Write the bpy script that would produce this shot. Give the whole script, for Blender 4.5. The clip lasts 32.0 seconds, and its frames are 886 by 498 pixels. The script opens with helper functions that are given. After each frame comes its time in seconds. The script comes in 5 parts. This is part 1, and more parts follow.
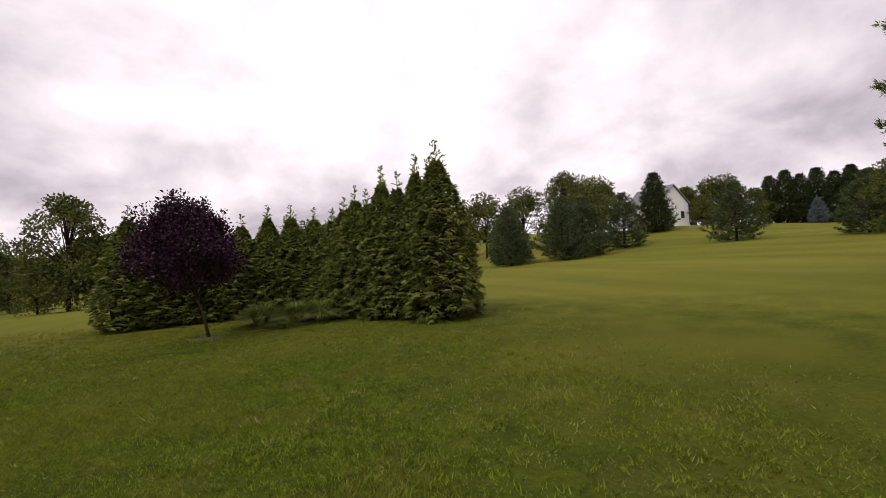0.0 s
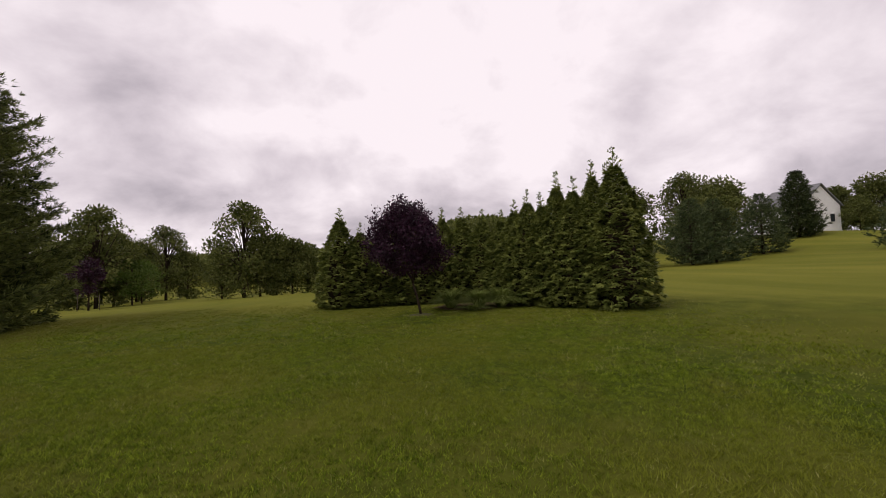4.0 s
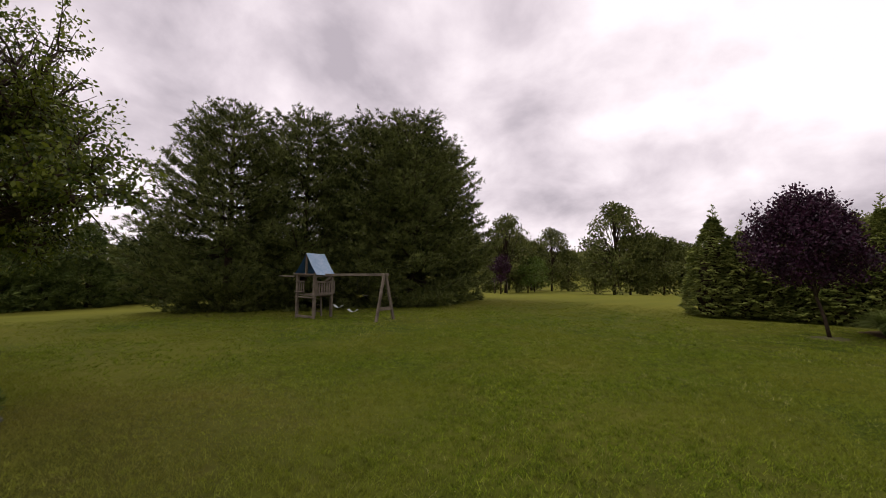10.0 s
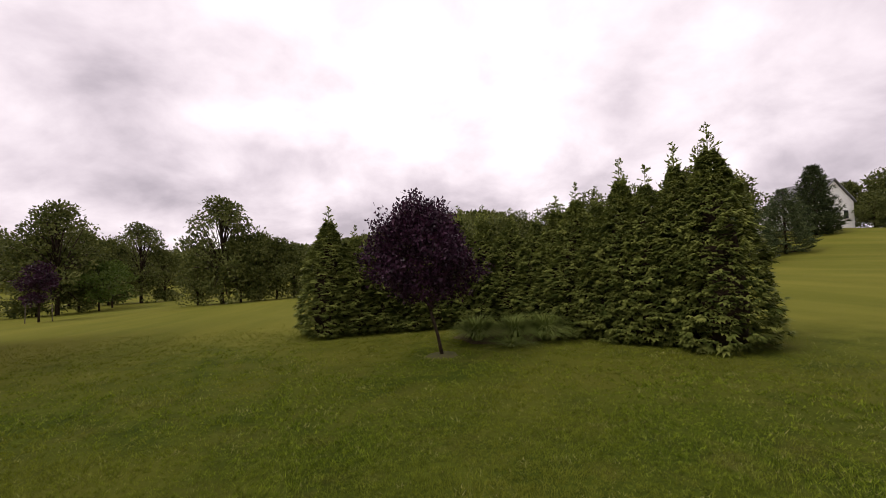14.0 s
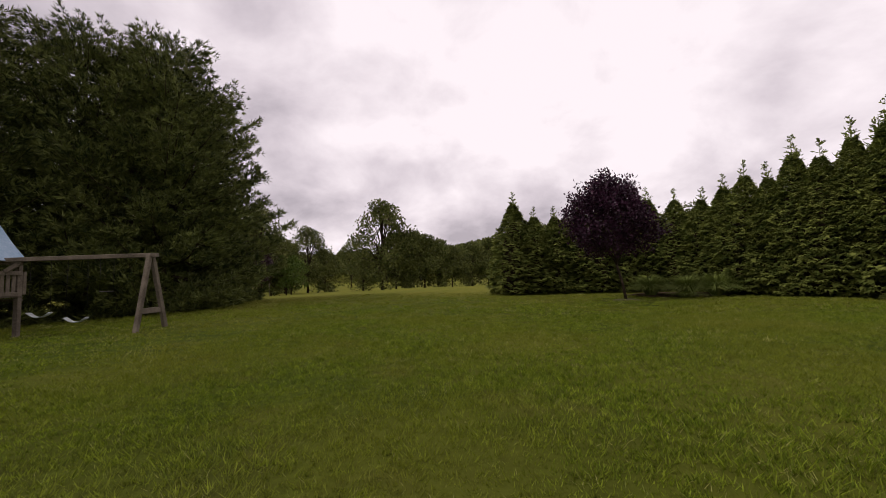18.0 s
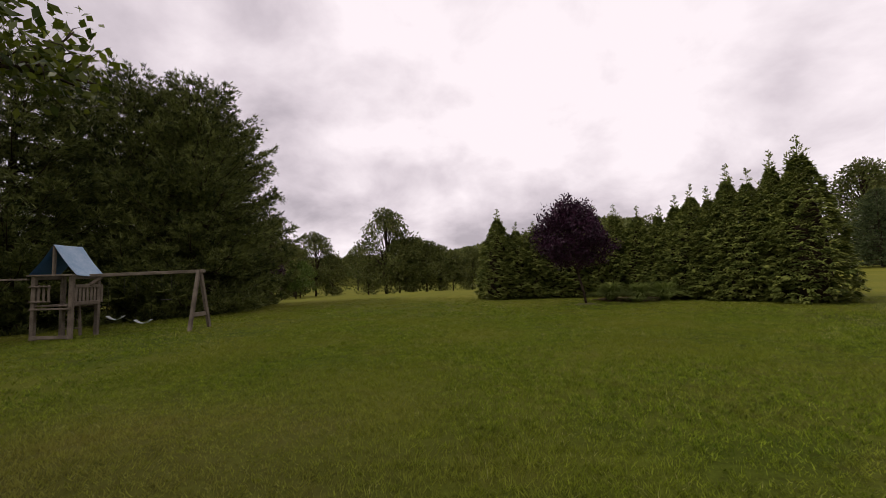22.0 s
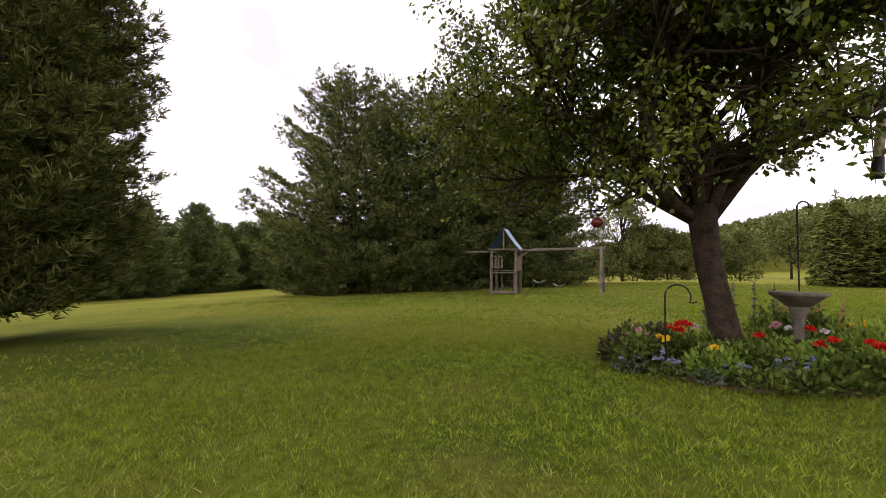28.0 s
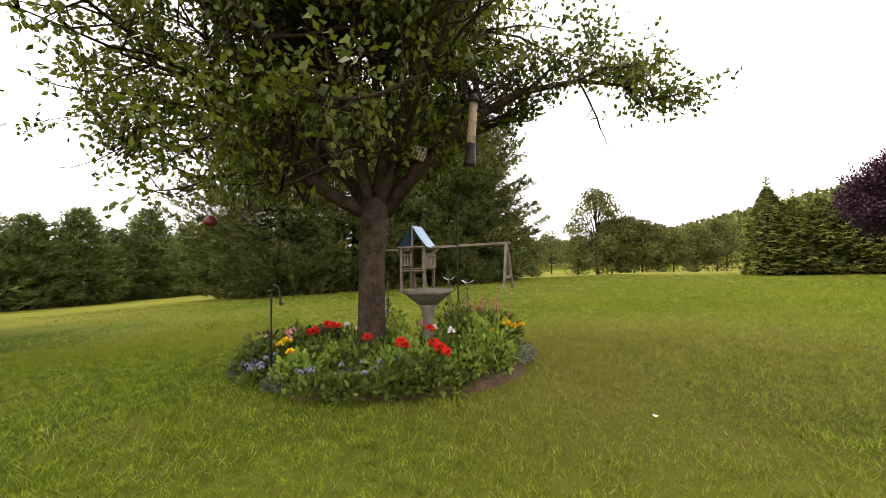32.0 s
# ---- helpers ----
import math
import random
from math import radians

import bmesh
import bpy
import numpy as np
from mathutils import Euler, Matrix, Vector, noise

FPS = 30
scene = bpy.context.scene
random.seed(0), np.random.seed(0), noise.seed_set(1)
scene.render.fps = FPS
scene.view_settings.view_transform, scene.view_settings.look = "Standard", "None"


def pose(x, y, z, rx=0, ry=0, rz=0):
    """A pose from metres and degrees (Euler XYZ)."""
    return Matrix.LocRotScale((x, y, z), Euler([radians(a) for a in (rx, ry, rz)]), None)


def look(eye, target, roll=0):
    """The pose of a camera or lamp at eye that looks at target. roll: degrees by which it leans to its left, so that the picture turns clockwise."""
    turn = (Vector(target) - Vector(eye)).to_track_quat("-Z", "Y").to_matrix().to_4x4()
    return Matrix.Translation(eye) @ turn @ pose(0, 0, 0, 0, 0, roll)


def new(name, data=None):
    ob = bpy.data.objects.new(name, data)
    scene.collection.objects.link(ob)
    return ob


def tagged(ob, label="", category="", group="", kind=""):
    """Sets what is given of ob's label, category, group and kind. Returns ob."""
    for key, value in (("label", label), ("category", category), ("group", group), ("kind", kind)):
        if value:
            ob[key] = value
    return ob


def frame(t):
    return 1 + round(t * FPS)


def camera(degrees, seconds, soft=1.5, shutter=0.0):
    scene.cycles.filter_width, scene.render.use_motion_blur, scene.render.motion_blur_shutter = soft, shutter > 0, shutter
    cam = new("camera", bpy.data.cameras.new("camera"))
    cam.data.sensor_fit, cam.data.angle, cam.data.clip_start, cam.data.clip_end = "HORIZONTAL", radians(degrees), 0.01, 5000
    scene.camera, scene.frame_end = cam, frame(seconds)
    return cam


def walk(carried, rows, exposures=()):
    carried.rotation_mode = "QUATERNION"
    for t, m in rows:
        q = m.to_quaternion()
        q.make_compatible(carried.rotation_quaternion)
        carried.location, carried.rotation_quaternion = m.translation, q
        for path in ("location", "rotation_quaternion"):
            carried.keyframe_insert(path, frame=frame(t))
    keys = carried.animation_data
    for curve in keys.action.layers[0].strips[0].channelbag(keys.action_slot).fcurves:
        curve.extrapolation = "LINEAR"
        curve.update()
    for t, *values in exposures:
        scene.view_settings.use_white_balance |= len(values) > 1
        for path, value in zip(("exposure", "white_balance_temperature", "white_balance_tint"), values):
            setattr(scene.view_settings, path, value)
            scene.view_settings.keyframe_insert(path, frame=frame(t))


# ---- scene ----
cam = camera(94.5, 32.0, soft=0.8)
PATH = [
    (0, (7.389, 3.533, 1.871), (8.038, 5.424, 1.933), -3.2),
    (0.5, (6.768, 4.086, 1.830), (7.362, 5.994, 1.908), -3.0),
    (1, (6.696, 3.601, 1.640), (7.335, 5.495, 1.721), -3.5),
    (1.5, (4.755, 3.941, 1.619), (5.072, 5.913, 1.721), -2.2),
    (2, (3.455, 2.963, 1.469), (3.478, 4.960, 1.581), -1.3),
    (2.5, (3.143, 3.021, 1.365), (3.244, 5.015, 1.492), -1.5),
    (3, (3.603, 2.802, 1.464), (3.794, 4.790, 1.577), -2.1),
    (3.5, (4.201, 2.504, 1.686), (4.436, 4.487, 1.791), -1.8),
    (5.5, (2.235, 2.289, 1.226), (2.444, 4.276, 1.305), -1.6),
    (6, (2.492, 2.916, 1.332), (2.719, 4.902, 1.388), -1.9),
    (6.5, (2.244, 3.472, 1.404), (2.400, 5.465, 1.470), -1.8),
    (7, (2.411, 4.423, 1.525), (2.560, 6.417, 1.605), -1.7),
    (7.5, (2.782, 5.109, 1.607), (2.981, 7.097, 1.713), -2.0),
    (8, (1.502, 2.192, 1.123), (1.299, 4.178, 1.260), -1.7),
    (8.5, (1.965, 1.020, 0.930), (1.424, 2.941, 1.082), -0.5),
    (9, (2.887, 1.791, 1.188), (1.983, 3.572, 1.327), 0.5),
    (9.5, (5.663, 0.917, 1.495), (4.092, 2.151, 1.627), 1.0),
    (10, (4.562, 1.723, 1.698), (3.209, 3.195, 1.801), 1.1),
    (10.5, (2.054, 1.225, 1.694), (1.701, 3.193, 1.777), -1.5),
    (11, (3.519, 4.573, 1.921), (3.787, 6.555, 1.998), -1.9),
    (11.5, (4.775, 5.105, 2.107), (5.381, 7.011, 2.148), -2.9),
    (12, (5.335, 4.217, 2.232), (6.289, 5.974, 2.229), -3.5),
    (12.5, (5.155, 4.623, 2.376), (6.167, 6.349, 2.360), -3.4),
    (13, (4.837, 6.323, 2.392), (5.577, 8.181, 2.413), -3.0),
    (13.5, (3.961, 6.752, 2.321), (4.403, 8.701, 2.380), -2.3),
    (14, (3.378, 6.452, 2.376), (3.655, 8.431, 2.453), -1.9),
    (14.5, (2.828, 5.918, 2.491), (2.975, 7.910, 2.584), -1.8),
    (15, (2.088, 3.535, 2.323), (1.781, 5.509, 2.427), -1.0),
    (15.5, (2.171, 2.957, 1.946), (1.613, 4.875, 2.060), 1.0),
    (17.5, (0.905, 2.963, 1.149), (0.643, 4.944, 1.269), -0.9),
    (18, (0.611, 3.054, 0.955), (0.354, 5.036, 1.081), -0.9),
    (18.5, (0.848, 2.994, 0.848), (0.522, 4.966, 0.976), -1.0),
    (19, (1.076, 2.876, 0.869), (0.666, 4.832, 0.994), -0.6),
    (19.5, (1.037, 2.585, 0.878), (0.673, 4.550, 1.013), -0.9),
    (20, (0.885, 2.203, 0.820), (0.650, 4.187, 0.957), -1.5),
    (20.5, (1.027, 1.845, 0.810), (0.800, 3.830, 0.945), -1.8),
    (21, (1.257, 1.468, 0.931), (1.000, 3.449, 1.074), -1.4),
    (21.5, (1.455, 1.048, 1.068), (1.201, 3.029, 1.211), -1.4),
    (22, (1.637, 0.603, 1.184), (1.348, 2.579, 1.322), -1.1),
    (22.5, (1.778, 0.274, 1.241), (1.470, 2.247, 1.370), -0.9),
    (23, (1.804, 0.118, 1.252), (1.512, 2.094, 1.371), -1.0),
    (23.5, (1.835, -0.027, 1.186), (1.563, 1.951, 1.305), -1.1),
    (24, (2.085, -0.308, 1.054), (1.745, 1.660, 1.172), -1.0),
    (24.5, (2.637, -0.621, 1.012), (2.091, 1.301, 1.119), -0.4),
    (25, (3.808, -1.574, 1.060), (2.633, 0.043, 1.133), 1.9),
    (25.5, (1.921, -1.186, 1.086), (0.414, 0.127, 1.123), 4.1),
    (27.5, (-2.914, -4.353, 0.635), (-4.049, -2.709, 0.728), 1.5),
    (28, (-3.707, -4.581, 0.685), (-4.792, -2.903, 0.778), 0.7),
    (28.5, (-3.858, -4.658, 0.631), (-4.988, -3.010, 0.729), 0.4),
    (29, (-3.751, -4.597, 0.604), (-4.826, -2.913, 0.698), -0.3),
    (29.5, (-3.672, -4.544, 0.513), (-4.701, -2.831, 0.605), -0.9),
    (30, (-3.466, -4.341, 0.336), (-4.549, -2.663, 0.448), -0.6),
    (30.5, (-2.862, -3.652, 0.263), (-3.985, -2.001, 0.371), -1.2),
    (31, (-2.080, -2.952, 0.263), (-3.142, -1.260, 0.368), -1.4),
    (31.5, (-1.235, -2.708, 0.441), (-2.310, -1.024, 0.533), -1.9),
    (32, (-0.762, -2.404, 0.705), (-1.862, -0.736, 0.787), -0.9),
]
EXPOSURE = [(0, 0.15, 6700, 14), (2, 0.03, 6700, 14), (3.5, -0.08, 6700, 14), (6, -0.02, 6700, 14), (9, 0.08, 6700, 14), (11.2, 0.12, 6700, 15), (12.2, 0.1, 6750, 17), (13, 0.34, 6750, 17), (14, 0.12, 6700, 16), (15, 0.05, 6700, 16), (18, -0.03, 6700, 14),
            (20, -0.03, 6700, 14), (25, -0.05, 6700, 14), (25.5, 0.0, 6700, 14), (27.5, 0.95, 6500, 15), (29, 1.32, 6550, 14), (30, 1.46, 6600, 12), (31, 1.62, 6750, 10), (32, 1.70, 6900, 9)]
walk(cam, [(t, look(eye, target, roll)) for t, eye, target, roll in PATH], EXPOSURE)

# ---- light ----
world = bpy.data.worlds.new("overcast_sky")
scene.world = world
world.use_nodes = True
wt = world.node_tree
wt.nodes.clear()


def wnode(kind, **vals):
    n = wt.nodes.new(kind)
    for k, v in vals.items():
        n.inputs[k].default_value = v
    return n


SUN_EL, SUN_ROT = radians(50), radians(252)
sky = wnode("ShaderNodeTexSky")
sky.sky_type, sky.sun_disc, sky.sun_elevation, sky.sun_rotation = "NISHITA", False, SUN_EL, SUN_ROT
sky_dim = wnode("ShaderNodeMix")
sky_dim.data_type, sky_dim.blend_type = "RGBA", "MULTIPLY"
sky_dim.inputs[0].default_value = 1.0
sky_dim.inputs[7].default_value = (0.1, 0.1, 0.1, 1)
coord = wnode("ShaderNodeTexCoord")
# Cloud sheet: the direction is flattened on to a plane overhead so that the clouds draw together towards the horizon.
sep = wnode("ShaderNodeSeparateXYZ")
zmax = wnode("ShaderNodeMath")
zmax.operation = "ADD"
zabs = wnode("ShaderNodeMath")
zabs.operation = "ABSOLUTE"
zmax.inputs[1].default_value = 0.5
divx, divy = wnode("ShaderNodeMath"), wnode("ShaderNodeMath")
divx.operation = divy.operation = "DIVIDE"
comb = wnode("ShaderNodeCombineXYZ", Z=0.37)
big = wnode("ShaderNodeTexNoise", Scale=1.25, Detail=4.5, Roughness=0.46, Distortion=0.1)
fine = wnode("ShaderNodeTexNoise", Scale=3.3, Detail=6.0, Roughness=0.55, Distortion=0.2)
mixn = wnode("ShaderNodeMix")
mixn.data_type = "FLOAT"
mixn.inputs[0].default_value = 0.38
ramp = wnode("ShaderNodeValToRGB")
el = ramp.color_ramp.elements
el[0].position, el[0].color = 0.41, (0.52, 0.475, 0.53, 1)
el[1].position, el[1].color = 0.585, (1.10, 1.03, 1.08, 1)
mid = ramp.color_ramp.elements.new(0.485)
mid.color = (0.78, 0.715, 0.775, 1)
cover = wnode("ShaderNodeMix")
cover.data_type = "RGBA"
cover.inputs[0].default_value = 0.96
back = wnode("ShaderNodeBackground", Strength=0.94)
out = wnode("ShaderNodeOutputWorld")
L = wt.links.new
L(coord.outputs["Generated"], sep.inputs[0])
L(sep.outputs[2], zabs.inputs[0])
L(zabs.outputs[0], zmax.inputs[0])
L(sep.outputs[0], divx.inputs[0])
L(zmax.outputs[0], divx.inputs[1])
L(sep.outputs[1], divy.inputs[0])
L(zmax.outputs[0], divy.inputs[1])
L(divx.outputs[0], comb.inputs[0])
L(divy.outputs[0], comb.inputs[1])
L(comb.outputs[0], big.inputs["Vector"])
L(comb.outputs[0], fine.inputs["Vector"])
L(big.outputs[0], mixn.inputs[2])
L(fine.outputs[0], mixn.inputs[3])
L(mixn.outputs[0], ramp.inputs[0])
L(sky.outputs[0], sky_dim.inputs[6])
L(sky_dim.outputs[2], cover.inputs[6])
L(ramp.outputs[0], cover.inputs[7])
L(cover.outputs[2], back.inputs[0])
L(back.outputs[0], out.inputs[0])

sun_data = bpy.data.lights.new("sun", "SUN")
sun_data.energy, sun_data.angle, sun_data.color = 1.5, radians(30), (1.0, 0.96, 0.9)
sun = new("sun", sun_data)
sun_dir = Vector((math.sin(SUN_ROT) * math.cos(SUN_EL), math.cos(SUN_ROT) * math.cos(SUN_EL), math.sin(SUN_EL)))
sun.matrix_world = look(sun_dir * 60, (0, 0, 0))


# ---- materials ----
def material(name, c1, c2, rough=0.7, scale=6.0, bump=0.15, fine_scale=60.0, island=False, translucent=0.0, metal=0.0, big=0.0, big_colour=None, spec=0.3, dry=None, outer=None):
    """Two base colours mixed by noise at two scales, or by leaf, with fine relief."""
    m = bpy.data.materials.new(name)
    m.use_nodes = True
    t = m.node_tree
    t.nodes.clear()
    o = t.nodes.new("ShaderNodeOutputMaterial")
    b = t.nodes.new("ShaderNodeBsdfPrincipled")
    b.inputs["Roughness"].default_value, b.inputs["Metallic"].default_value = rough, metal
    b.inputs["Specular IOR Level"].default_value = 0.08 if island and spec == 0.3 else spec
    tc = t.nodes.new("ShaderNodeTexCoord")
    n1 = t.nodes.new("ShaderNodeTexNoise")
    n1.inputs["Scale"].default_value, n1.inputs["Detail"].default_value = scale, 4
    n2 = t.nodes.new("ShaderNodeTexNoise")
    n2.inputs["Scale"].default_value, n2.inputs["Detail"].default_value = fine_scale, 3
    t.links.new(tc.outputs["Object"], n1.inputs["Vector"])
    t.links.new(tc.outputs["Object"], n2.inputs["Vector"])
    r = t.nodes.new("ShaderNodeMapRange")
    r.inputs[1].default_value, r.inputs[2].default_value = 0.32, 0.68
    if island:
        g = t.nodes.new("ShaderNodeNewGeometry")
        k = t.nodes.new("ShaderNodeMath")
        k.operation = "MULTIPLY_ADD"
        k.inputs[1].default_value, k.inputs[2].default_value = 0.55, 0.2
        t.links.new(g.outputs["Random Per Island"], k.inputs[0])
        a = t.nodes.new("ShaderNodeMix")
        a.data_type = "FLOAT"
        a.inputs[0].default_value = 0.45
        t.links.new(k.outputs[0], a.inputs[2])
        t.links.new(n1.outputs[0], a.inputs[3])
        t.links.new(a.outputs[0], r.inputs[0])
    else:
        a = t.nodes.new("ShaderNodeMix")
        a.data_type = "FLOAT"
        a.inputs[0].default_value = 0.4
        t.links.new(n1.outputs[0], a.inputs[2])
        t.links.new(n2.outputs[0], a.inputs[3])
        t.links.new(a.outputs[0], r.inputs[0])
    c = t.nodes.new("ShaderNodeMix")
    c.data_type = "RGBA"
    c.inputs[6].default_value, c.inputs[7].default_value = (*c1, 1), (*c2, 1)
    t.links.new(r.outputs[0], c.inputs[0])
    col = c.outputs[2]
    if outer:
        # tufts a hand wide
        n7 = t.nodes.new("ShaderNodeTexNoise")
        n7.inputs["Scale"].default_value, n7.inputs["Detail"].default_value, n7.inputs["Roughness"].default_value = 15.0, 6, 0.75
        t.links.new(tc.outputs["Object"], n7.inputs["Vector"])
        r7 = t.nodes.new("ShaderNodeMapRange")
        r7.inputs[1].default_value, r7.inputs[2].default_value, r7.inputs[3].default_value, r7.inputs[4].default_value = 0.3, 0.7, 0.45, 1.6
        t.links.new(n7.outputs[0], r7.inputs[0])
        c7 = t.nodes.new("ShaderNodeVectorMath")
        c7.operation = "SCALE"
        t.links.new(col, c7.inputs[0])
        t.links.new(r7.outputs[0], c7.inputs["Scale"])
        col = c7.outputs[0]
        # worn tan patches half a metre wide
        n8 = t.nodes.new("ShaderNodeTexNoise")
        n8.inputs["Scale"].default_value, n8.inputs["Detail"].default_value, n8.inputs["Roughness"].default_value = 0.9, 5, 0.65
        t.links.new(tc.outputs["Object"], n8.inputs["Vector"])
        r8 = t.nodes.new("ShaderNodeMapRange")
        r8.inputs[1].default_value, r8.inputs[2].default_value, r8.inputs[3].default_value, r8.inputs[4].default_value = 0.52, 0.72, 0.0, 0.42
        t.links.new(n8.outputs[0], r8.inputs[0])
        c8 = t.nodes.new("ShaderNodeMix")
        c8.data_type = "RGBA"
        t.links.new(r8.outputs[0], c8.inputs[0])
        t.links.new(col, c8.inputs[6])
        c8.inputs[7].default_value = (0.105, 0.092, 0.024, 1) if bump else (0.20, 0.155, 0.045, 1)
        col = c8.outputs[2]
    if big_colour:
        n3 = t.nodes.new("ShaderNodeTexNoise")
        n3.inputs["Scale"].default_value, n3.inputs["Detail"].default_value = big, 3
        t.links.new(tc.outputs["Object"], n3.inputs["Vector"])
        r3 = t.nodes.new("ShaderNodeMapRange")
        r3.inputs[1].default_value, r3.inputs[2].default_value = 0.42, 0.66
        t.links.new(n3.outputs[0], r3.inputs[0])
        c3 = t.nodes.new("ShaderNodeMix")
        c3.data_type = "RGBA"
        t.links.new(r3.outputs[0], c3.inputs[0])
        t.links.new(col, c3.inputs[6])
        c3.inputs[7].default_value = (*big_colour, 1)
        col = c3.outputs[2]
    if outer:
        # the shorter, yellower turf beyond the yard
        dst = t.nodes.new("ShaderNodeVectorMath")
        dst.operation = "DISTANCE"
        dst.inputs[1].default_value = (1.5, 2.0, 0)
        t.links.new(tc.outputs["Object"], dst.inputs[0])
        rg = t.nodes.new("ShaderNodeMath")
        rg.operation = "MULTIPLY_ADD"
        rg.inputs[1].default_value = 5.0
        t.links.new(n1.outputs[0], rg.inputs[0])
        t.links.new(dst.outputs["Value"], rg.inputs[2])
        r5 = t.nodes.new("ShaderNodeMapRange")
        r5.inputs[1].default_value, r5.inputs[2].default_value, r5.inputs[3].default_value, r5.inputs[4].default_value = 17.5, 24.0, 0.0, 0.75
        t.links.new(rg.outputs[0], r5.inputs[0])
        c5 = t.nodes.new("ShaderNodeMix")
        c5.data_type = "RGBA"
        c5.inputs[7].default_value = (*outer, 1)
        # long mowing bands that follow the slope
        mp = t.nodes.new("ShaderNodeMapping")
        mp.inputs["Rotation"].default_value, mp.inputs["Scale"].default_value = (0, 0, radians(-28)), (0.32, 0.035, 0.0)
        t.links.new(tc.outputs["Object"], mp.inputs["Vector"])
        n6 = t.nodes.new("ShaderNodeTexNoise")
        n6.inputs["Scale"].default_value, n6.inputs["Detail"].default_value, n6.inputs["Roughness"].default_value = 1.0, 5, 0.62
        t.links.new(mp.outputs[0], n6.inputs["Vector"])
        r6 = t.nodes.new("ShaderNodeMapRange")
        r6.inputs[1].default_value, r6.inputs[2].default_value = 0.36, 0.64
        t.links.new(n6.outputs[0], r6.inputs[0])
        c6 = t.nodes.new("ShaderNodeMix")
        c6.data_type = "RGBA"
        c6.inputs[6].default_value, c6.inputs[7].default_value = (outer[0] * 0.8, outer[1] * 0.86, outer[2] * 0.8, 1), (outer[0] * 1.16, outer[1] * 1.12, outer[2] * 1.2, 1)
        t.links.new(r6.outputs[0], c6.inputs[0])
        t.links.new(c6.outputs[2], c5.inputs[7])
        t.links.new(r5.outputs[0], c5.inputs[0])
        t.links.new(col, c5.inputs[6])
        col = c5.outputs[2]
    if dry:
        # thin straw-coloured turf round the flower bed, with a ragged edge
        dist = t.nodes.new("ShaderNodeVectorMath")
        dist.operation = "DISTANCE"
        dist.inputs[1].default_value = (-1.6, 2.6, 0)
        t.links.new(tc.outputs["Object"], dist.inputs[0])
        rag = t.nodes.new("ShaderNodeMath")
        rag.operation = "MULTIPLY_ADD"
        rag.inputs[1].default_value = 2.4
        t.links.new(n1.outputs[0], rag.inputs[0])
        t.links.new(dist.outputs["Value"], rag.inputs[2])
        r4 = t.nodes.new("ShaderNodeMapRange")
        r4.inputs[1].default_value, r4.inputs[2].default_value, r4.inputs[3].default_value, r4.inputs[4].default_value = 2.4, 4.6, 0.34, 0.0
        t.links.new(rag.outputs[0], r4.inputs[0])
        c4 = t.nodes.new("ShaderNodeMix")
        c4.data_type = "RGBA"
        c4.inputs[7].default_value = (*dry, 1)
        t.links.new(r4.outputs[0], c4.inputs[0])
        t.links.new(col, c4.inputs[6])
        col = c4.outputs[2]
    t.links.new(col, b.inputs["Base Color"])
    if bump:
        bp = t.nodes.new("ShaderNodeBump")
        bp.inputs["Strength"].default_value, bp.inputs["Distance"].default_value = bump, 0.02
        if outer:
            bp.inputs["Distance"].default_value = 0.05
        t.links.new((n7 if outer else n2).outputs[0], bp.inputs["Height"])
        t.links.new(bp.outputs[0], b.inputs["Normal"])
    if translucent:
        tr = t.nodes.new("ShaderNodeBsdfTranslucent")
        t.links.new(col, tr.inputs[0])
        mx = t.nodes.new("ShaderNodeMixShader")
        mx.inputs[0].default_value = translucent
        t.links.new(b.outputs[0], mx.inputs[1])
        t.links.new(tr.outputs[0], mx.inputs[2])
        t.links.new(mx.outputs[0], o.inputs[0])
    else:
        t.links.new(b.outputs[0], o.inputs[0])
    return m


LAWN = material("lawn", (0.028, 0.044, 0.005), (0.068, 0.086, 0.009), 0.95, 1.3, 0.5, 90, big=0.16, big_colour=(0.094, 0.098, 0.014), spec=0.03, dry=(0.15, 0.125, 0.034), outer=(0.165, 0.165, 0.026))
BLADE = material("grass_blade", (0.044, 0.080, 0.005), (0.250, 0.315, 0.026), 0.6, 7.0, 0, 10, island=True, translucent=0.3, big=0.3, big_colour=(0.175, 0.195, 0.022), dry=(0.34, 0.285, 0.08), outer=(0.175, 0.175, 0.028))
THUJA = material("arborvitae_spray", (0.062, 0.086, 0.018), (0.270, 0.300, 0.072), 0.6, 1.4, 0, 10, island=True, translucent=0.3)
PLUM = material("plum_leaf", (0.014, 0.005, 0.012), (0.062, 0.020, 0.044), 0.45, 2.0, 0, 10, island=True, translucent=0.15, spec=0.2)
PINE = material("pine_needle", (0.024, 0.036, 0.010), (0.195, 0.220, 0.062), 0.6, 0.7, 0, 10, island=True, translucent=0.15)
SPRUCE = material("dark_needle", (0.022, 0.035, 0.014), (0.082, 0.102, 0.040), 0.6, 0.8, 0, 10, island=True, translucent=0.1)
SCREEN = material("screen_needle", (0.046, 0.074, 0.020), (0.190, 0.240, 0.066), 0.6, 0.8, 0, 10, island=True, translucent=0.15)
HILLPINE = material("hill_needle", (0.036, 0.056, 0.023), (0.140, 0.172, 0.072), 0.6, 0.8, 0, 10, island=True, translucent=0.15)
OLIVE = material("olive_needle", (0.032, 0.044, 0.011), (0.180, 0.185, 0.052), 0.6, 0.8, 0, 10, island=True, translucent=0.15)
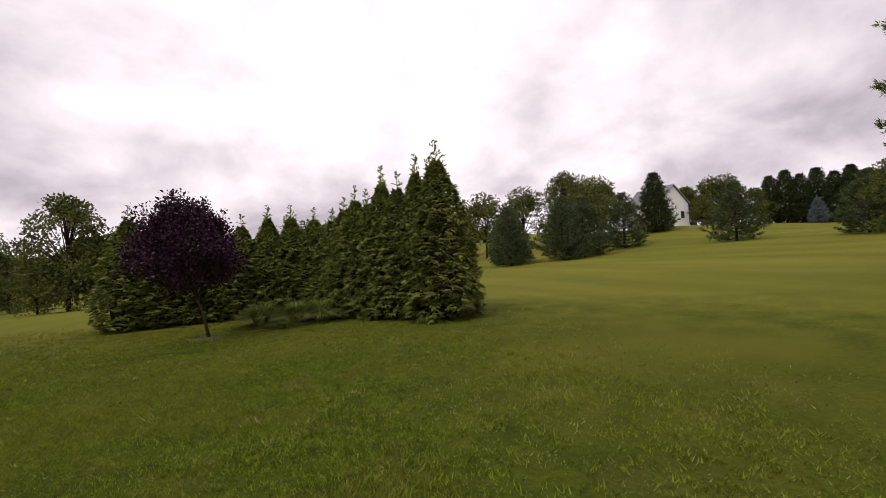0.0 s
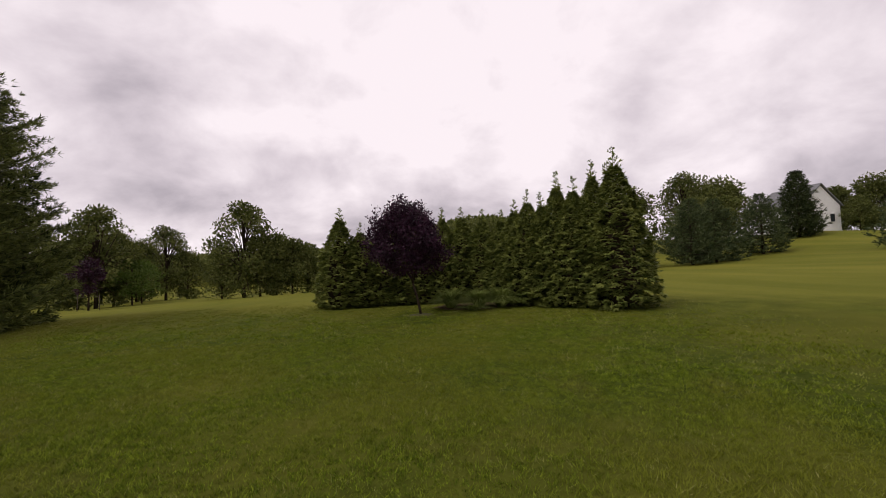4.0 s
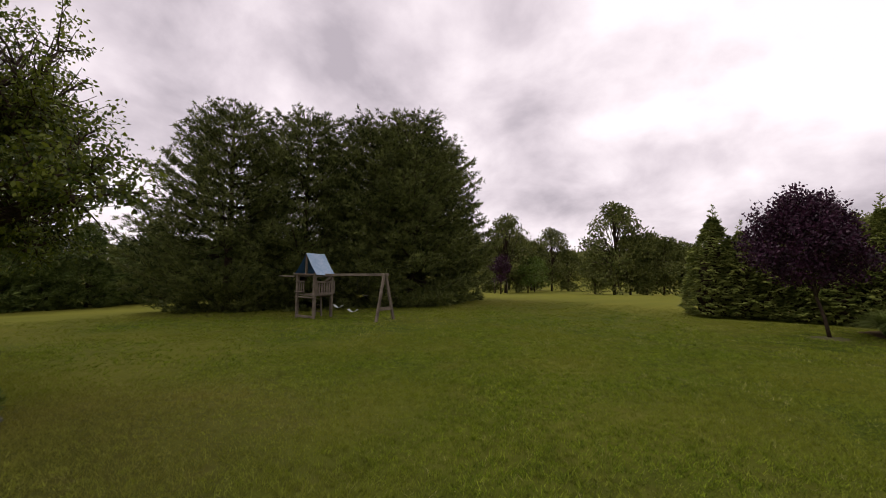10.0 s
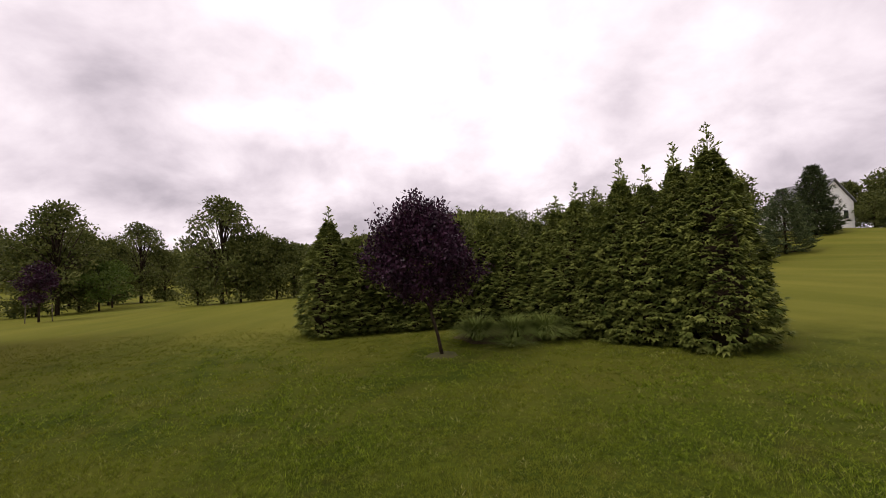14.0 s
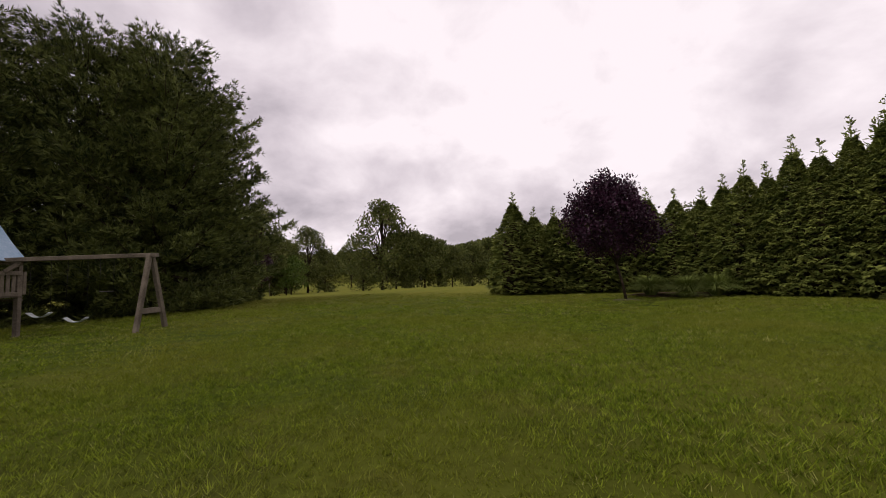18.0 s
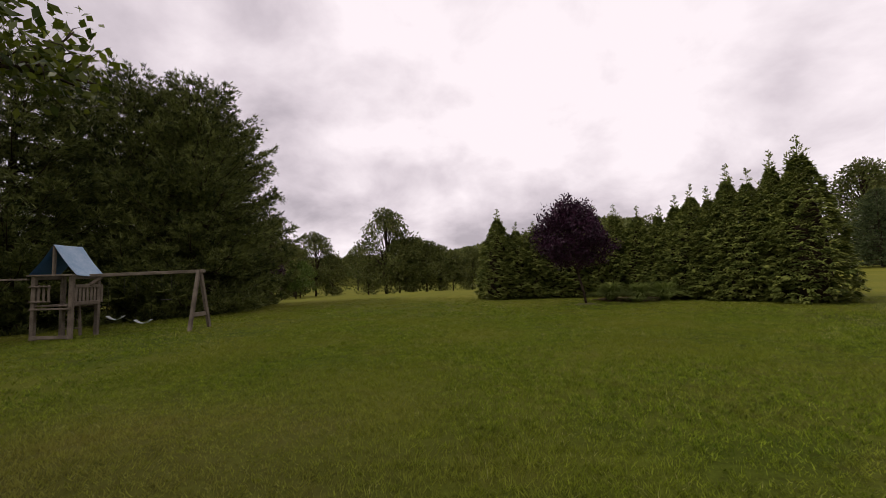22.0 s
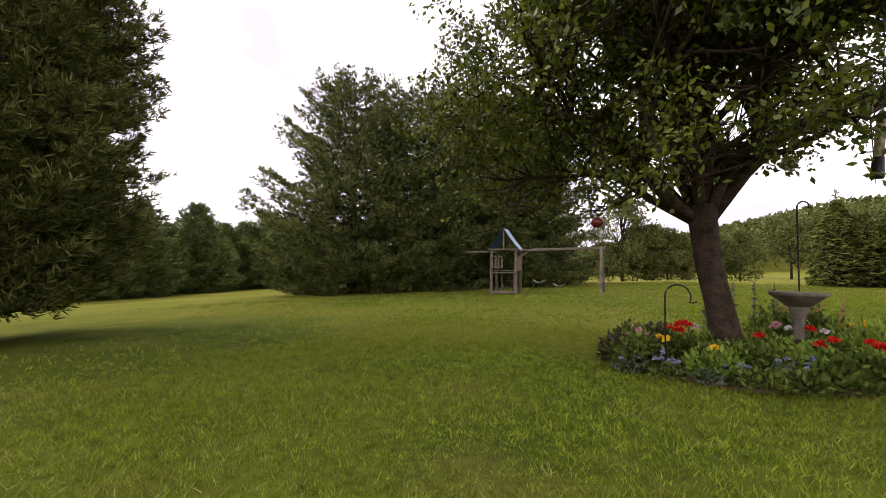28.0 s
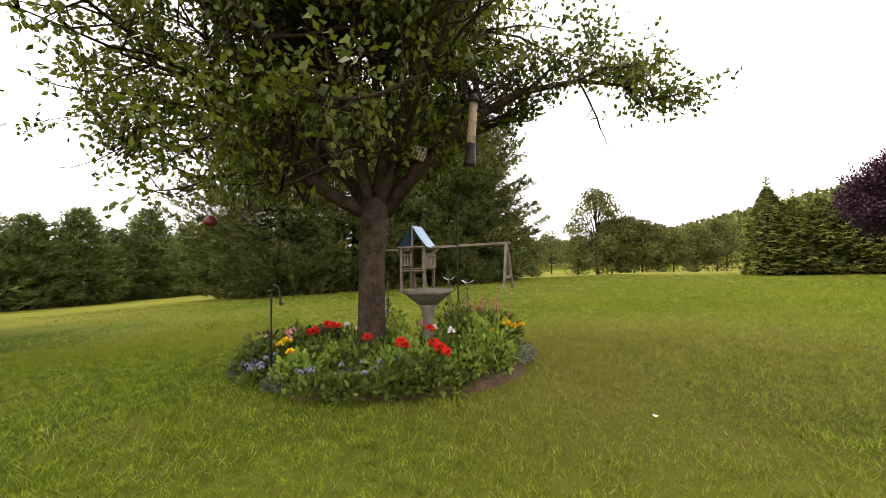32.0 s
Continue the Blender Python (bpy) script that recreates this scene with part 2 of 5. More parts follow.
BLUESPRUCE = material("blue_needle", (0.09, 0.12, 0.13), (0.2, 0.24, 0.25), 0.6, 0.8, 0, 10, island=True, translucent=0.1)
BROAD = material("broad_leaf", (0.050, 0.068, 0.016), (0.165, 0.175, 0.050), 0.55, 0.5, 0, 10, island=True, translucent=0.2)
BROADLIGHT = material("light_leaf", (0.06, 0.10, 0.018), (0.14, 0.19, 0.04), 0.55, 0.5, 0, 10, island=True, translucent=0.25)
PEARLEAF = material("pear_leaf", (0.030, 0.050, 0.006), (0.160, 0.190, 0.018), 0.45, 0.9, 0, 10, island=True, translucent=0.35, spec=0.25)
BARK = material("bark", (0.016, 0.012, 0.008), (0.075, 0.053, 0.036), 0.95, 9, 1.0, 38, spec=0.08)
WOOD = material("weathered_wood", (0.070, 0.057, 0.043), (0.205, 0.172, 0.132), 0.9, 3, 0.35, 30, spec=0.15)
MULCH = material("mulch", (0.035, 0.023, 0.012), (0.13, 0.082, 0.042), 0.95, 20, 0.9, 70)
CONCRETE = material("weathered_concrete", (0.065, 0.056, 0.041), (0.20, 0.175, 0.135), 0.9, 7, 0.4, 60)
TENTBLUE = material("blue_vinyl", (0.025, 0.09, 0.22), (0.06, 0.16, 0.34), 0.45, 3, 0.1, 20)
TENTLIGHT = material("pale_blue_vinyl", (0.19, 0.31, 0.44), (0.36, 0.47, 0.58), 0.4, 3, 0.1, 20)
IRON = material("black_iron", (0.012, 0.012, 0.012), (0.04, 0.035, 0.03), 0.5, 20, 0.1, 80, metal=0.6)
SWINGSEAT = material("pale_swing_plastic", (0.30, 0.33, 0.33), (0.46, 0.49, 0.48), 0.4, 8, 0.05, 60)
ROPE = material("rope", (0.2, 0.18, 0.13), (0.35, 0.3, 0.22), 0.9, 30, 0.3, 120)
SIDING = material("white_siding", (0.70, 0.70, 0.68), (0.82, 0.82, 0.80), 0.6, 2, 0.05, 30)
ROOFING = material("grey_shingle", (0.12, 0.12, 0.125), (0.24, 0.24, 0.25), 0.9, 4, 0.4, 30)
DARKGLASS = material("window_glass", (0.02, 0.025, 0.03), (0.04, 0.045, 0.05), 0.08, 2, 0, 20, spec=0.6)
GREENLEAF = material("bed_leaf", (0.034, 0.060, 0.010), (0.155, 0.195, 0.036), 0.5, 2, 0, 10, island=True, translucent=0.2)
LIMELEAF = material("lime_leaf", (0.11, 0.18, 0.022), (0.26, 0.34, 0.06), 0.5, 2, 0, 10, island=True, translucent=0.25)
SILVERLEAF = material("silver_leaf", (0.12, 0.13, 0.085), (0.26, 0.27, 0.20), 0.8, 3, 0, 10, island=True)
DARKLEAF = material("bronze_leaf", (0.025, 0.028, 0.014), (0.07, 0.065, 0.035), 0.5, 3, 0, 10, island=True)
RED = material("red_petal", (0.42, 0.012, 0.008), (0.72, 0.045, 0.02), 0.5, 3, 0, 10, island=True, translucent=0.15)
PINK = material("pink_petal", (0.55, 0.20, 0.26), (0.78, 0.50, 0.52), 0.5, 3, 0, 10, island=True, translucent=0.15)
WHITE = material("white_petal", (0.66, 0.60, 0.58), (0.82, 0.78, 0.76), 0.5, 3, 0, 10, island=True, translucent=0.15)
YELLOW = material("yellow_petal", (0.62, 0.36, 0.01), (0.82, 0.60, 0.03), 0.5, 3, 0, 10, island=True, translucent=0.15)
BLUE = material("blue_petal", (0.16, 0.17, 0.25), (0.36, 0.38, 0.48), 0.5, 3, 0, 10, island=True, translucent=0.15)
ASTILBE = material("astilbe_plume", (0.28, 0.10, 0.08), (0.48, 0.22, 0.18), 0.7, 3, 0, 10, island=True, translucent=0.15)
FEEDERTUBE = material("feeder_seed", (0.12, 0.08, 0.045), (0.42, 0.34, 0.22), 0.3, 30, 0.1, 80)
REDPLASTIC = material("red_plastic", (0.055, 0.008, 0.007), (0.11, 0.014, 0.012), 0.3, 6, 0, 40)
SUET = material("suet_block", (0.40, 0.33, 0.24), (0.62, 0.54, 0.42), 0.8, 30, 0.4, 90)

rng = np.random.default_rng(7)


# ---- building helpers ----
def fast_mesh(name, verts, faces, mat, smooth=False):
    """A mesh from arrays; faces is one array or a list of arrays with 3 or 4 corners each."""
    me = bpy.data.meshes.new(name)
    verts = np.asarray(verts, np.float32).reshape(-1, 3)
    groups = [np.asarray(f, np.int32) for f in (faces if isinstance(faces, list) else [faces]) if len(f)]
    loops = np.concatenate([f.ravel() for f in groups])
    sizes = np.concatenate([np.full(len(f), f.shape[1], np.int32) for f in groups])
    starts = np.concatenate([[0], np.cumsum(sizes)[:-1]]).astype(np.int32)
    me.vertices.add(len(verts))
    me.vertices.foreach_set("co", verts.ravel())
    me.loops.add(len(loops))
    me.loops.foreach_set("vertex_index", loops)
    me.polygons.add(len(sizes))
    me.polygons.foreach_set("loop_start", starts)
    me.polygons.foreach_set("loop_total", sizes)
    if smooth:
        me.polygons.foreach_set("use_smooth", np.ones(len(sizes), bool))
    me.update(calc_edges=True)
    me.validate()
    me.materials.append(mat)
    return me


def unit(a):
    return a / (np.linalg.norm(a, axis=-1, keepdims=True) + 1e-9)


def diamonds(p, d, length, width, lift=0.0, shift=0.45):
    """Leaf-shaped quads that start at p and point along d."""
    p, d = np.asarray(p, float), unit(np.asarray(d, float))
    n = len(p)
    side = unit(np.cross(d, unit(rng.normal(size=(n, 3)))))
    up = np.cross(side, d)
    length, width = np.broadcast_to(length, n)[:, None], np.broadcast_to(width, n)[:, None]
    mid = p + d * length * shift + up * length * lift
    v = np.stack([p, mid + side * width / 2, p + d * length, mid - side * width / 2], 1)
    return v.reshape(-1, 3), np.arange(4 * n).reshape(-1, 4)


def star(p, dirs, length, width, shift=0.5, droop=0.0, normal=None):
    """Sprays: for each point several leaf quads that share their base, so that each spray is one piece."""
    n, k = dirs.shape[:2]
    dirs = unit(dirs)
    ref = unit(rng.normal(size=(n, k, 3))) if normal is None else normal[:, None]
    side = unit(np.cross(dirs, ref))
    length, width = np.broadcast_to(length, (n, k))[..., None], np.broadcast_to(width, (n, k))[..., None]
    mid = p[:, None] + dirs * length * shift
    tip = p[:, None] + dirs * length - np.array([0, 0, 1.0]) * length * droop
    v = np.concatenate([p[:, None], np.stack([mid + side * width / 2, tip, mid - side * width / 2], 2).reshape(n, 3 * k, 3)], 1)
    b = (np.arange(n) * (3 * k + 1))[:, None]
    j = b + 1 + 3 * np.arange(k)[None]
    f = np.stack([np.broadcast_to(b, (n, k)), j, j + 1, j + 2], -1).reshape(-1, 4)
    return v.reshape(-1, 3), f


def merge(pieces):
    verts, faces, at = [], {3: [], 4: []}, 0
    for v, f in pieces:
        v = np.asarray(v, float).reshape(-1, 3)
        for g in (f if isinstance(f, list) else [f]):
            if len(g):
                g = np.asarray(g)
                faces[g.shape[1]].append(g + at)
        verts.append(v)
        at += len(v)
    return np.concatenate(verts), [np.concatenate(faces[k]) for k in (3, 4) if faces[k]]


def tube(path, radii, sides=6):
    """A tapered tube along a path, closed at its end."""
    path, radii = np.asarray(path, float), np.asarray(radii, float)
    t = unit(np.gradient(path, axis=0))
    ref = np.where(np.abs(t[:, 2:3]) > 0.9, np.array([[1.0, 0, 0]]), np.array([[0, 0, 1.0]]))
    a = unit(np.cross(t, ref))
    b = np.cross(t, a)
    ang = np.linspace(0, 2 * np.pi, sides, endpoint=False)
    ring = np.cos(ang)[None, :, None] * a[:, None] + np.sin(ang)[None, :, None] * b[:, None]
    v = (path[:, None] + ring * radii[:, None, None]).reshape(-1, 3)
    i = np.arange(len(path) - 1)[:, None] * sides
    k = np.arange(sides)[None, :]
    k2 = (k + 1) % sides
    f = np.stack([i + k, i + k2, i + sides + k2, i + sides + k], -1).reshape(-1, 4)
    v = np.concatenate([v, path[-1:], path[:1]])
    n = len(path) * sides
    last = (len(path) - 1) * sides
    cap = np.stack([last + np.arange(sides), last + (np.arange(sides) + 1) % sides, np.full(sides, n)], -1)
    cap0 = np.stack([(np.arange(sides) + 1) % sides, np.arange(sides), np.full(sides, n + 1)], -1)
    return v, [cap, cap0, f]


def spin(profile, sides=24):
    """A turned solid from (radius, height) pairs."""
    prof = np.asarray(profile, float)
    ang = np.linspace(0, 2 * np.pi, sides, endpoint=False)
    v = np.stack([prof[:, :1] * np.cos(ang), prof[:, :1] * np.sin(ang), np.repeat(prof[:, 1:], sides, 1)], -1).reshape(-1, 3)
    i, k = np.arange(len(prof) - 1)[:, None] * sides, np.arange(sides)[None, :]
    f = np.stack([i + k, i + (k + 1) % sides, i + sides + (k + 1) % sides, i + sides + k], -1).reshape(-1, 4)
    return v, f


def beam_between(a, b, w, h, bevel=0.008, name="beam"):
    """A bevelled timber from a to b, as a bmesh."""
    a, b = Vector(a), Vector(b)
    bm = bmesh.new()
    bmesh.ops.create_cube(bm, size=1)
    bmesh.ops.scale(bm, vec=(w, h, (b - a).length), verts=bm.verts)
    bmesh.ops.bevel(bm, geom=bm.edges[:], offset=bevel, segments=1, affect="EDGES")
    turn = (b - a).to_track_quat("Z", "Y").to_matrix().to_4x4()
    bmesh.ops.transform(bm, matrix=Matrix.Translation((a + b) / 2) @ turn, verts=bm.verts)
    return bm


def part(name, shape, mat, parent, label=""):
    """Links a bmesh, a mesh or a (verts, faces) pair as one mesh object under a thing or part."""
    if isinstance(shape, bmesh.types.BMesh):
        me = bpy.data.meshes.new(name)
        shape.to_mesh(me)
        shape.free()
        me.materials.append(mat)
    elif isinstance(shape, bpy.types.Mesh):
        me = shape
    else:
        me = fast_mesh(name, shape[0], shape[1], mat)
    ob = new(name, me)
    ob.parent = parent
    if label:
        tagged(ob, label)
    return ob


def thing(name, m, label, category, group="", kind=""):
    ob = new(name)
    ob.matrix_basis = m
    return tagged(ob, label, category, group, kind)


# ---- ground ----
def gh(x, y):
    """Height of the ground: a level yard, a hill that climbs to the east, a dip to the west and a far wooded ridge."""
    x, y = np.asarray(x, float), np.asarray(y, float)
    h = -0.13 + 0.009 * np.clip(y, -12, 26) + 0.012 * np.clip(x, -45, 8)
    h = h - 0.03 * np.clip(-6 - x, 0, 30)
    h = h - 0.12 * np.exp(-((x + 2.5) ** 2 + (y + 0.5) ** 2) / 50)
    h = h + 0.0185 * np.clip(x - 10, 0, 55) ** 1.3
    h = h + 0.10 * np.clip(y - 35, 0, 25) * np.clip((x - 40) / 25, 0, 1)
    h = h - 0.020 * np.clip(y - 26, 0, 30) * np.clip((20 - x) / 20, 0, 1) - 0.012 * np.clip(y - 50, 0, 40)
    far = np.hypot(x, y)
    ridge = np.clip((far - 190) / 160, 0, 1)
    az = np.arctan2(x, y)
    lift = 6 + 20 * np.exp(-((az - 0.22) / 0.42) ** 2) + 3 * np.sin(az * 9) * np.exp(-((az - 0.2) / 0.6) ** 2)
    h = h + ridge**2 * (3 - 2 * ridge) * lift
    h = h + 0.05 * np.sin(x * 0.31 + 0.7) * np.sin(y * 0.27) + 0.02 * np.sin(x * 0.9) * np.cos(y * 0.8 + 1)
    return h


def stretch(n, near, far):
    u = np.linspace(-1, 1, n)
    return np.sign(u) * (near * np.abs(u) + (far - near) * np.abs(u) ** 5)


gx, gy = np.meshgrid(stretch(261, 90, 1900), stretch(261, 90, 1900), indexing="ij")
gv = np.stack([gx, gy, gh(gx, gy)], -1).reshape(-1, 3)
gi = np.arange(261 * 261).reshape(261, 261)
gf = np.stack([gi[:-1, :-1], gi[1:, :-1], gi[1:, 1:], gi[:-1, 1:]], -1).reshape(-1, 4)
ground = new("ground", fast_mesh("ground", gv, gf, LAWN, True))
tagged(ground, "wide mown lawn rising to a hill, green with yellowed patches", "lawn", kind="structure")


def on(x, y, dz=0.0):
    return float(gh(x, y)) + dz


# ---- trees ----
def jitter(n, s):
    return rng.normal(scale=s, size=(n, 3))


def arborvitae(h, r, n, tips):
    """Crown mesh of a dense columnar arborvitae: drooping fan sprays in tiers over an added dark core, with thin
    leading shoots.
    """
    body = h * 0.86
    k = n // 6
    u = np.repeat(((np.arange(k) + rng.random(k)) / k) ** 0.9, 6)
    phi = np.repeat(np.arange(k) * 2.399963 + rng.normal(size=k) * 0.08, 6)
    lump = 1 + 0.10 * np.sin(phi * 3 + u * 17) + 0.06 * np.sin(phi * 7 - u * 31) + np.repeat(rng.normal(size=k) * 0.07, 6)
    prof = np.interp(u, [0, 0.05, 0.2, 0.42, 0.62, 0.78, 0.9, 1], [0.88, 1.0, 1.0, 0.93, 0.76, 0.52, 0.29, 0.10])
    n = 6 * k
    # each branchlet holds six sprays side by side in one tier
    phi = phi + rng.normal(size=n) * 0.10 / (prof + 0.25)
    rad = r * prof * lump * (0.86 + 0.18 * rng.random(n))
    out = np.stack([np.cos(phi), np.sin(phi), np.zeros(n)], -1)
    p = out * rad[:, None] + np.stack([0 * u, 0 * u, 0.06 + u * body + rng.normal(size=n) * 0.045], -1)
    lat = np.stack([-np.sin(phi), np.cos(phi), np.zeros(n)], -1)
    d = unit(out + lat * (rng.normal(size=n) * 0.45)[:, None] + np.stack([0 * u, 0 * u, 0.40 + 0.22 * rng.normal(size=n) + 0.5 * u**2], -1))
    normal = unit(np.stack([0 * u, 0 * u, np.ones(n)], -1) + out * 0.45 + jitter(n, 0.22))
    size = (0.125 + 0.10 * rng.random(n)) * (1 - 0.25 * u)
    side = unit(np.cross(d, normal))
    spread = np.array([0, 0.6, -0.6, 1.35, -1.35])
    reach = np.array([1.0, 0.95, 0.95, 0.72, 0.72])
    dirs = d[:, None] + side[:, None] * spread[None, :, None] + rng.normal(size=(n, 5, 3)) * 0.12
    pieces = [star(p - d * size[:, None] * 0.3, dirs, size[:, None] * reach, size[:, None] * 0.34, 0.55, 0.38, normal)]
    # leading shoots, with short upturned side shoots in whorls
    for j in range(tips):
        a = rng.random() * 6.28
        base = np.array([math.cos(a), math.sin(a), 0]) * r * 0.22 * (rng.random() if j else 0)
        top = h * (1.0 if j == 0 else 0.84 + 0.10 * rng.random())
        m = 46 if j == 0 else 30
        s = np.sort(rng.random(m)) ** 0.9
        z0 = body * 0.80
        pp = base + np.stack([0.03 * np.sin(s * 9 + j), 0.03 * np.cos(s * 7 + j), z0 + (top - z0) * s], -1)
        aa = np.floor(rng.random(m) * 5) * 1.25 + s * 9
        dd = np.stack([np.cos(aa), np.sin(aa), 0.45 + 0.4 * rng.random(m)], -1)
        ln = (0.34 * (1 - s) + 0.06) * (0.6 + 0.6 * rng.random(m))
        pieces.append(diamonds(pp, dd, ln, 0.045 + 0.02 * rng.random(m)))
        for q in (0.45, 0.75, 0.95):
            pieces.append(diamonds(pp + unit(dd) * ln[:, None] * q, dd + jitter(m, 0.6) + (0, 0, 0.3), ln * 0.45 + 0.04, 0.045))
        pieces.append(tube([base + (0, 0, z0 - 0.2), base + (0.02, 0.01, (z0 + top) / 2), base + (0, 0, top)], [0.03, 0.016, 0.005], 4))
    # Solid dark cone added for the crown's inner shade and to block the sky.
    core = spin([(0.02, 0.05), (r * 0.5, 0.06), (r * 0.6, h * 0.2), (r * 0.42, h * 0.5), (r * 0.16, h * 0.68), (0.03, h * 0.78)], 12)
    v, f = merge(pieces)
    return fast_mesh("crown", v, f, THUJA), fast_mesh("shade_core", *core, BARK)


def needle_tree(h, r, mat, whorl=0.42, per=6, low=0.08, tuft=0.20, along=16, droop=0.0, up=0.35, shape=0.75, fill=1.0):
    """Trunk-and-branch mesh and needle mesh of a layered conifer with plumed branches."""
    wood, needles = [], []
    wood.append(tube([(0, 0, 0), (0.05, 0.02, h * 0.4), (0, 0.04, h * 0.98)], [0.022 * h, 0.015 * h, 0.004 * h], 8))
    P, D, S = [], [], []
    z = h * low
    turn = 0.0
    while z < h * 0.97:
        u = (z / h - low) / (1 - low)
        reach = r * (min(1.0, 0.72 + 2.2 * u)) * (1 - u) ** shape + 0.15
        turn += 1.1
        k = per if u < 0.8 else max(4, per - 2)
        for b in range(k):
            a = turn + b * 2 * np.pi / k + rng.normal() * 0.22
            ln = reach * (0.60 + 0.50 * rng.random())
            rise = up * (0.15 + 0.9 * u) - droop * (1 - u) + rng.normal() * 0.05
            m = max(5 if along < 50 else 32, int(along * ln / r * 1.25))
            s = np.linspace(0.0, 1, 4)
            zz = z + ln * (rise * s + 0.16 * s**2 - 0.10 * np.sin(s * 3.1))
            path = np.stack([np.cos(a) * ln * s, np.sin(a) * ln * s, zz], -1)
            wood.append(tube(path, np.linspace(0.012 * ln + 0.008, 0.004, 4), 3))
            t = 0.26 + 0.74 * rng.random(m) ** 0.8
            t[0] = 1.0
            q = np.stack([np.interp(t, s, path[:, c]) for c in range(3)], -1)
            out = np.array([np.cos(a), np.sin(a), 0.0])
            across = np.array([-np.sin(a), np.cos(a), 0.0])
            off = np.clip(rng.normal(size=m), -2, 2) * 0.20 * ln * (1.12 - 0.8 * t)
            q = q + across * off[:, None] + out * (np.abs(off) * 0.4)[:, None]
            q[:, 2] += rng.normal(size=m) * 0.035 + 0.04 - 0.12 * np.abs(off)
            P.append(q)
            D.append(np.tile(out * 0.75, (m, 1)) + across * (np.sign(off) * 0.45)[:, None] + np.array([0, 0, 0.55]))
            S.append(np.full(m, tuft * (0.75 + 0.35 * (1 - u))))
        z += whorl * (0.75 + 0.5 * rng.random()) * (1 - 0.55 * u)
    P, D, S = np.concatenate(P), np.concatenate(D), np.concatenate(S)
    n, k = len(P), max(4, int(9 * fill))
    dirs = unit(D)[:, None] + rng.normal(size=(n, k, 3)) * 0.48
    needles.append(star(P + jitter(n, 0.04), dirs, S[:, None] * (1.0 + 0.8 * rng.random((n, k))), S[:, None] * (0.22 if along < 23 else 0.15 if along < 50 else 0.20), 0.45))
    tip = np.array([[0, 0, h]]) + jitter(30, 0.04)
    needles.append(diamonds(tip - (0, 0, 0.2), np.array([0, 0, 1.0]) + jitter(30, 0.5), tuft * 1.3, tuft * 0.2))
    wv, wf = merge(wood)
    nv, nf = merge(needles)
    return fast_mesh("trunk", wv, wf, BARK), fast_mesh("crown", nv, nf, mat)


def grow(start, heading, length, radius, depth, wood, ends, spread=0.75, rise=0.15, kids=(3, 4), shrink=0.66, wiggle=0.10, bound=None, floor=None):
    """Limbs that fork; ends collects points and headings along the outer twigs."""
    steps = 5
    p, d = np.array(start, float), unit(np.array(heading, float))
    path = [p]
    for _ in range(steps):
        d = unit(d + rng.normal(size=3) * wiggle + np.array([0, 0, rise * 0.25]))
        p = p + d * length / steps
        if floor is not None and depth < 3 and p[2] < floor(p):
            p = np.array([p[0], p[1], floor(p)])
            d = unit(d * (1, 1, -0.3 if d[2] < 0 else 1))
        path.append(p)
        if bound is not None and not bound(p):
            break
    path = np.array(path)
    wood.append(tube(path, np.linspace(radius, radius * (0.62 if depth and len(path) > 5 else 0.25), len(path)), 7 if radius > 0.03 else 4))
    if depth <= 1:
        for q in path[1:]:
            ends.append((q, d))
    if depth == 0 or len(path) < 4:
        return
    for _ in range(int(rng.integers(kids[0], kids[1] + 1))):
        at = path[int(rng.integers(2, len(path)))]
        nd = unit(d + rng.normal(size=3) * spread + np.array([0, 0, rise]))
        grow(at, nd, length * shrink * (0.8 + 0.4 * rng.random()), radius * 0.55, depth - 1, wood, ends, spread, rise, kids, shrink, wiggle, bound, floor)


def leafy(ends, per, length, width, scatter, mat, hang=0.2):
    q = np.array([e[0] for e in ends])
    d = np.array([e[1] for e in ends])
    q, d = np.repeat(q, per, 0), np.repeat(d, per, 0)
    n = len(q)
    q = q + rng.normal(size=(n, 3)) * scatter
    dirs = unit(d * 0.5 + rng.normal(size=(n, 3)) * 0.8 - np.array([0, 0, hang]))
    v, f = diamonds(q, dirs, length * (0.7 + 0.6 * rng.random(n)), width * (0.8 + 0.4 * rng.random(n)), 0.08)
    return fast_mesh("crown", v, f, mat)


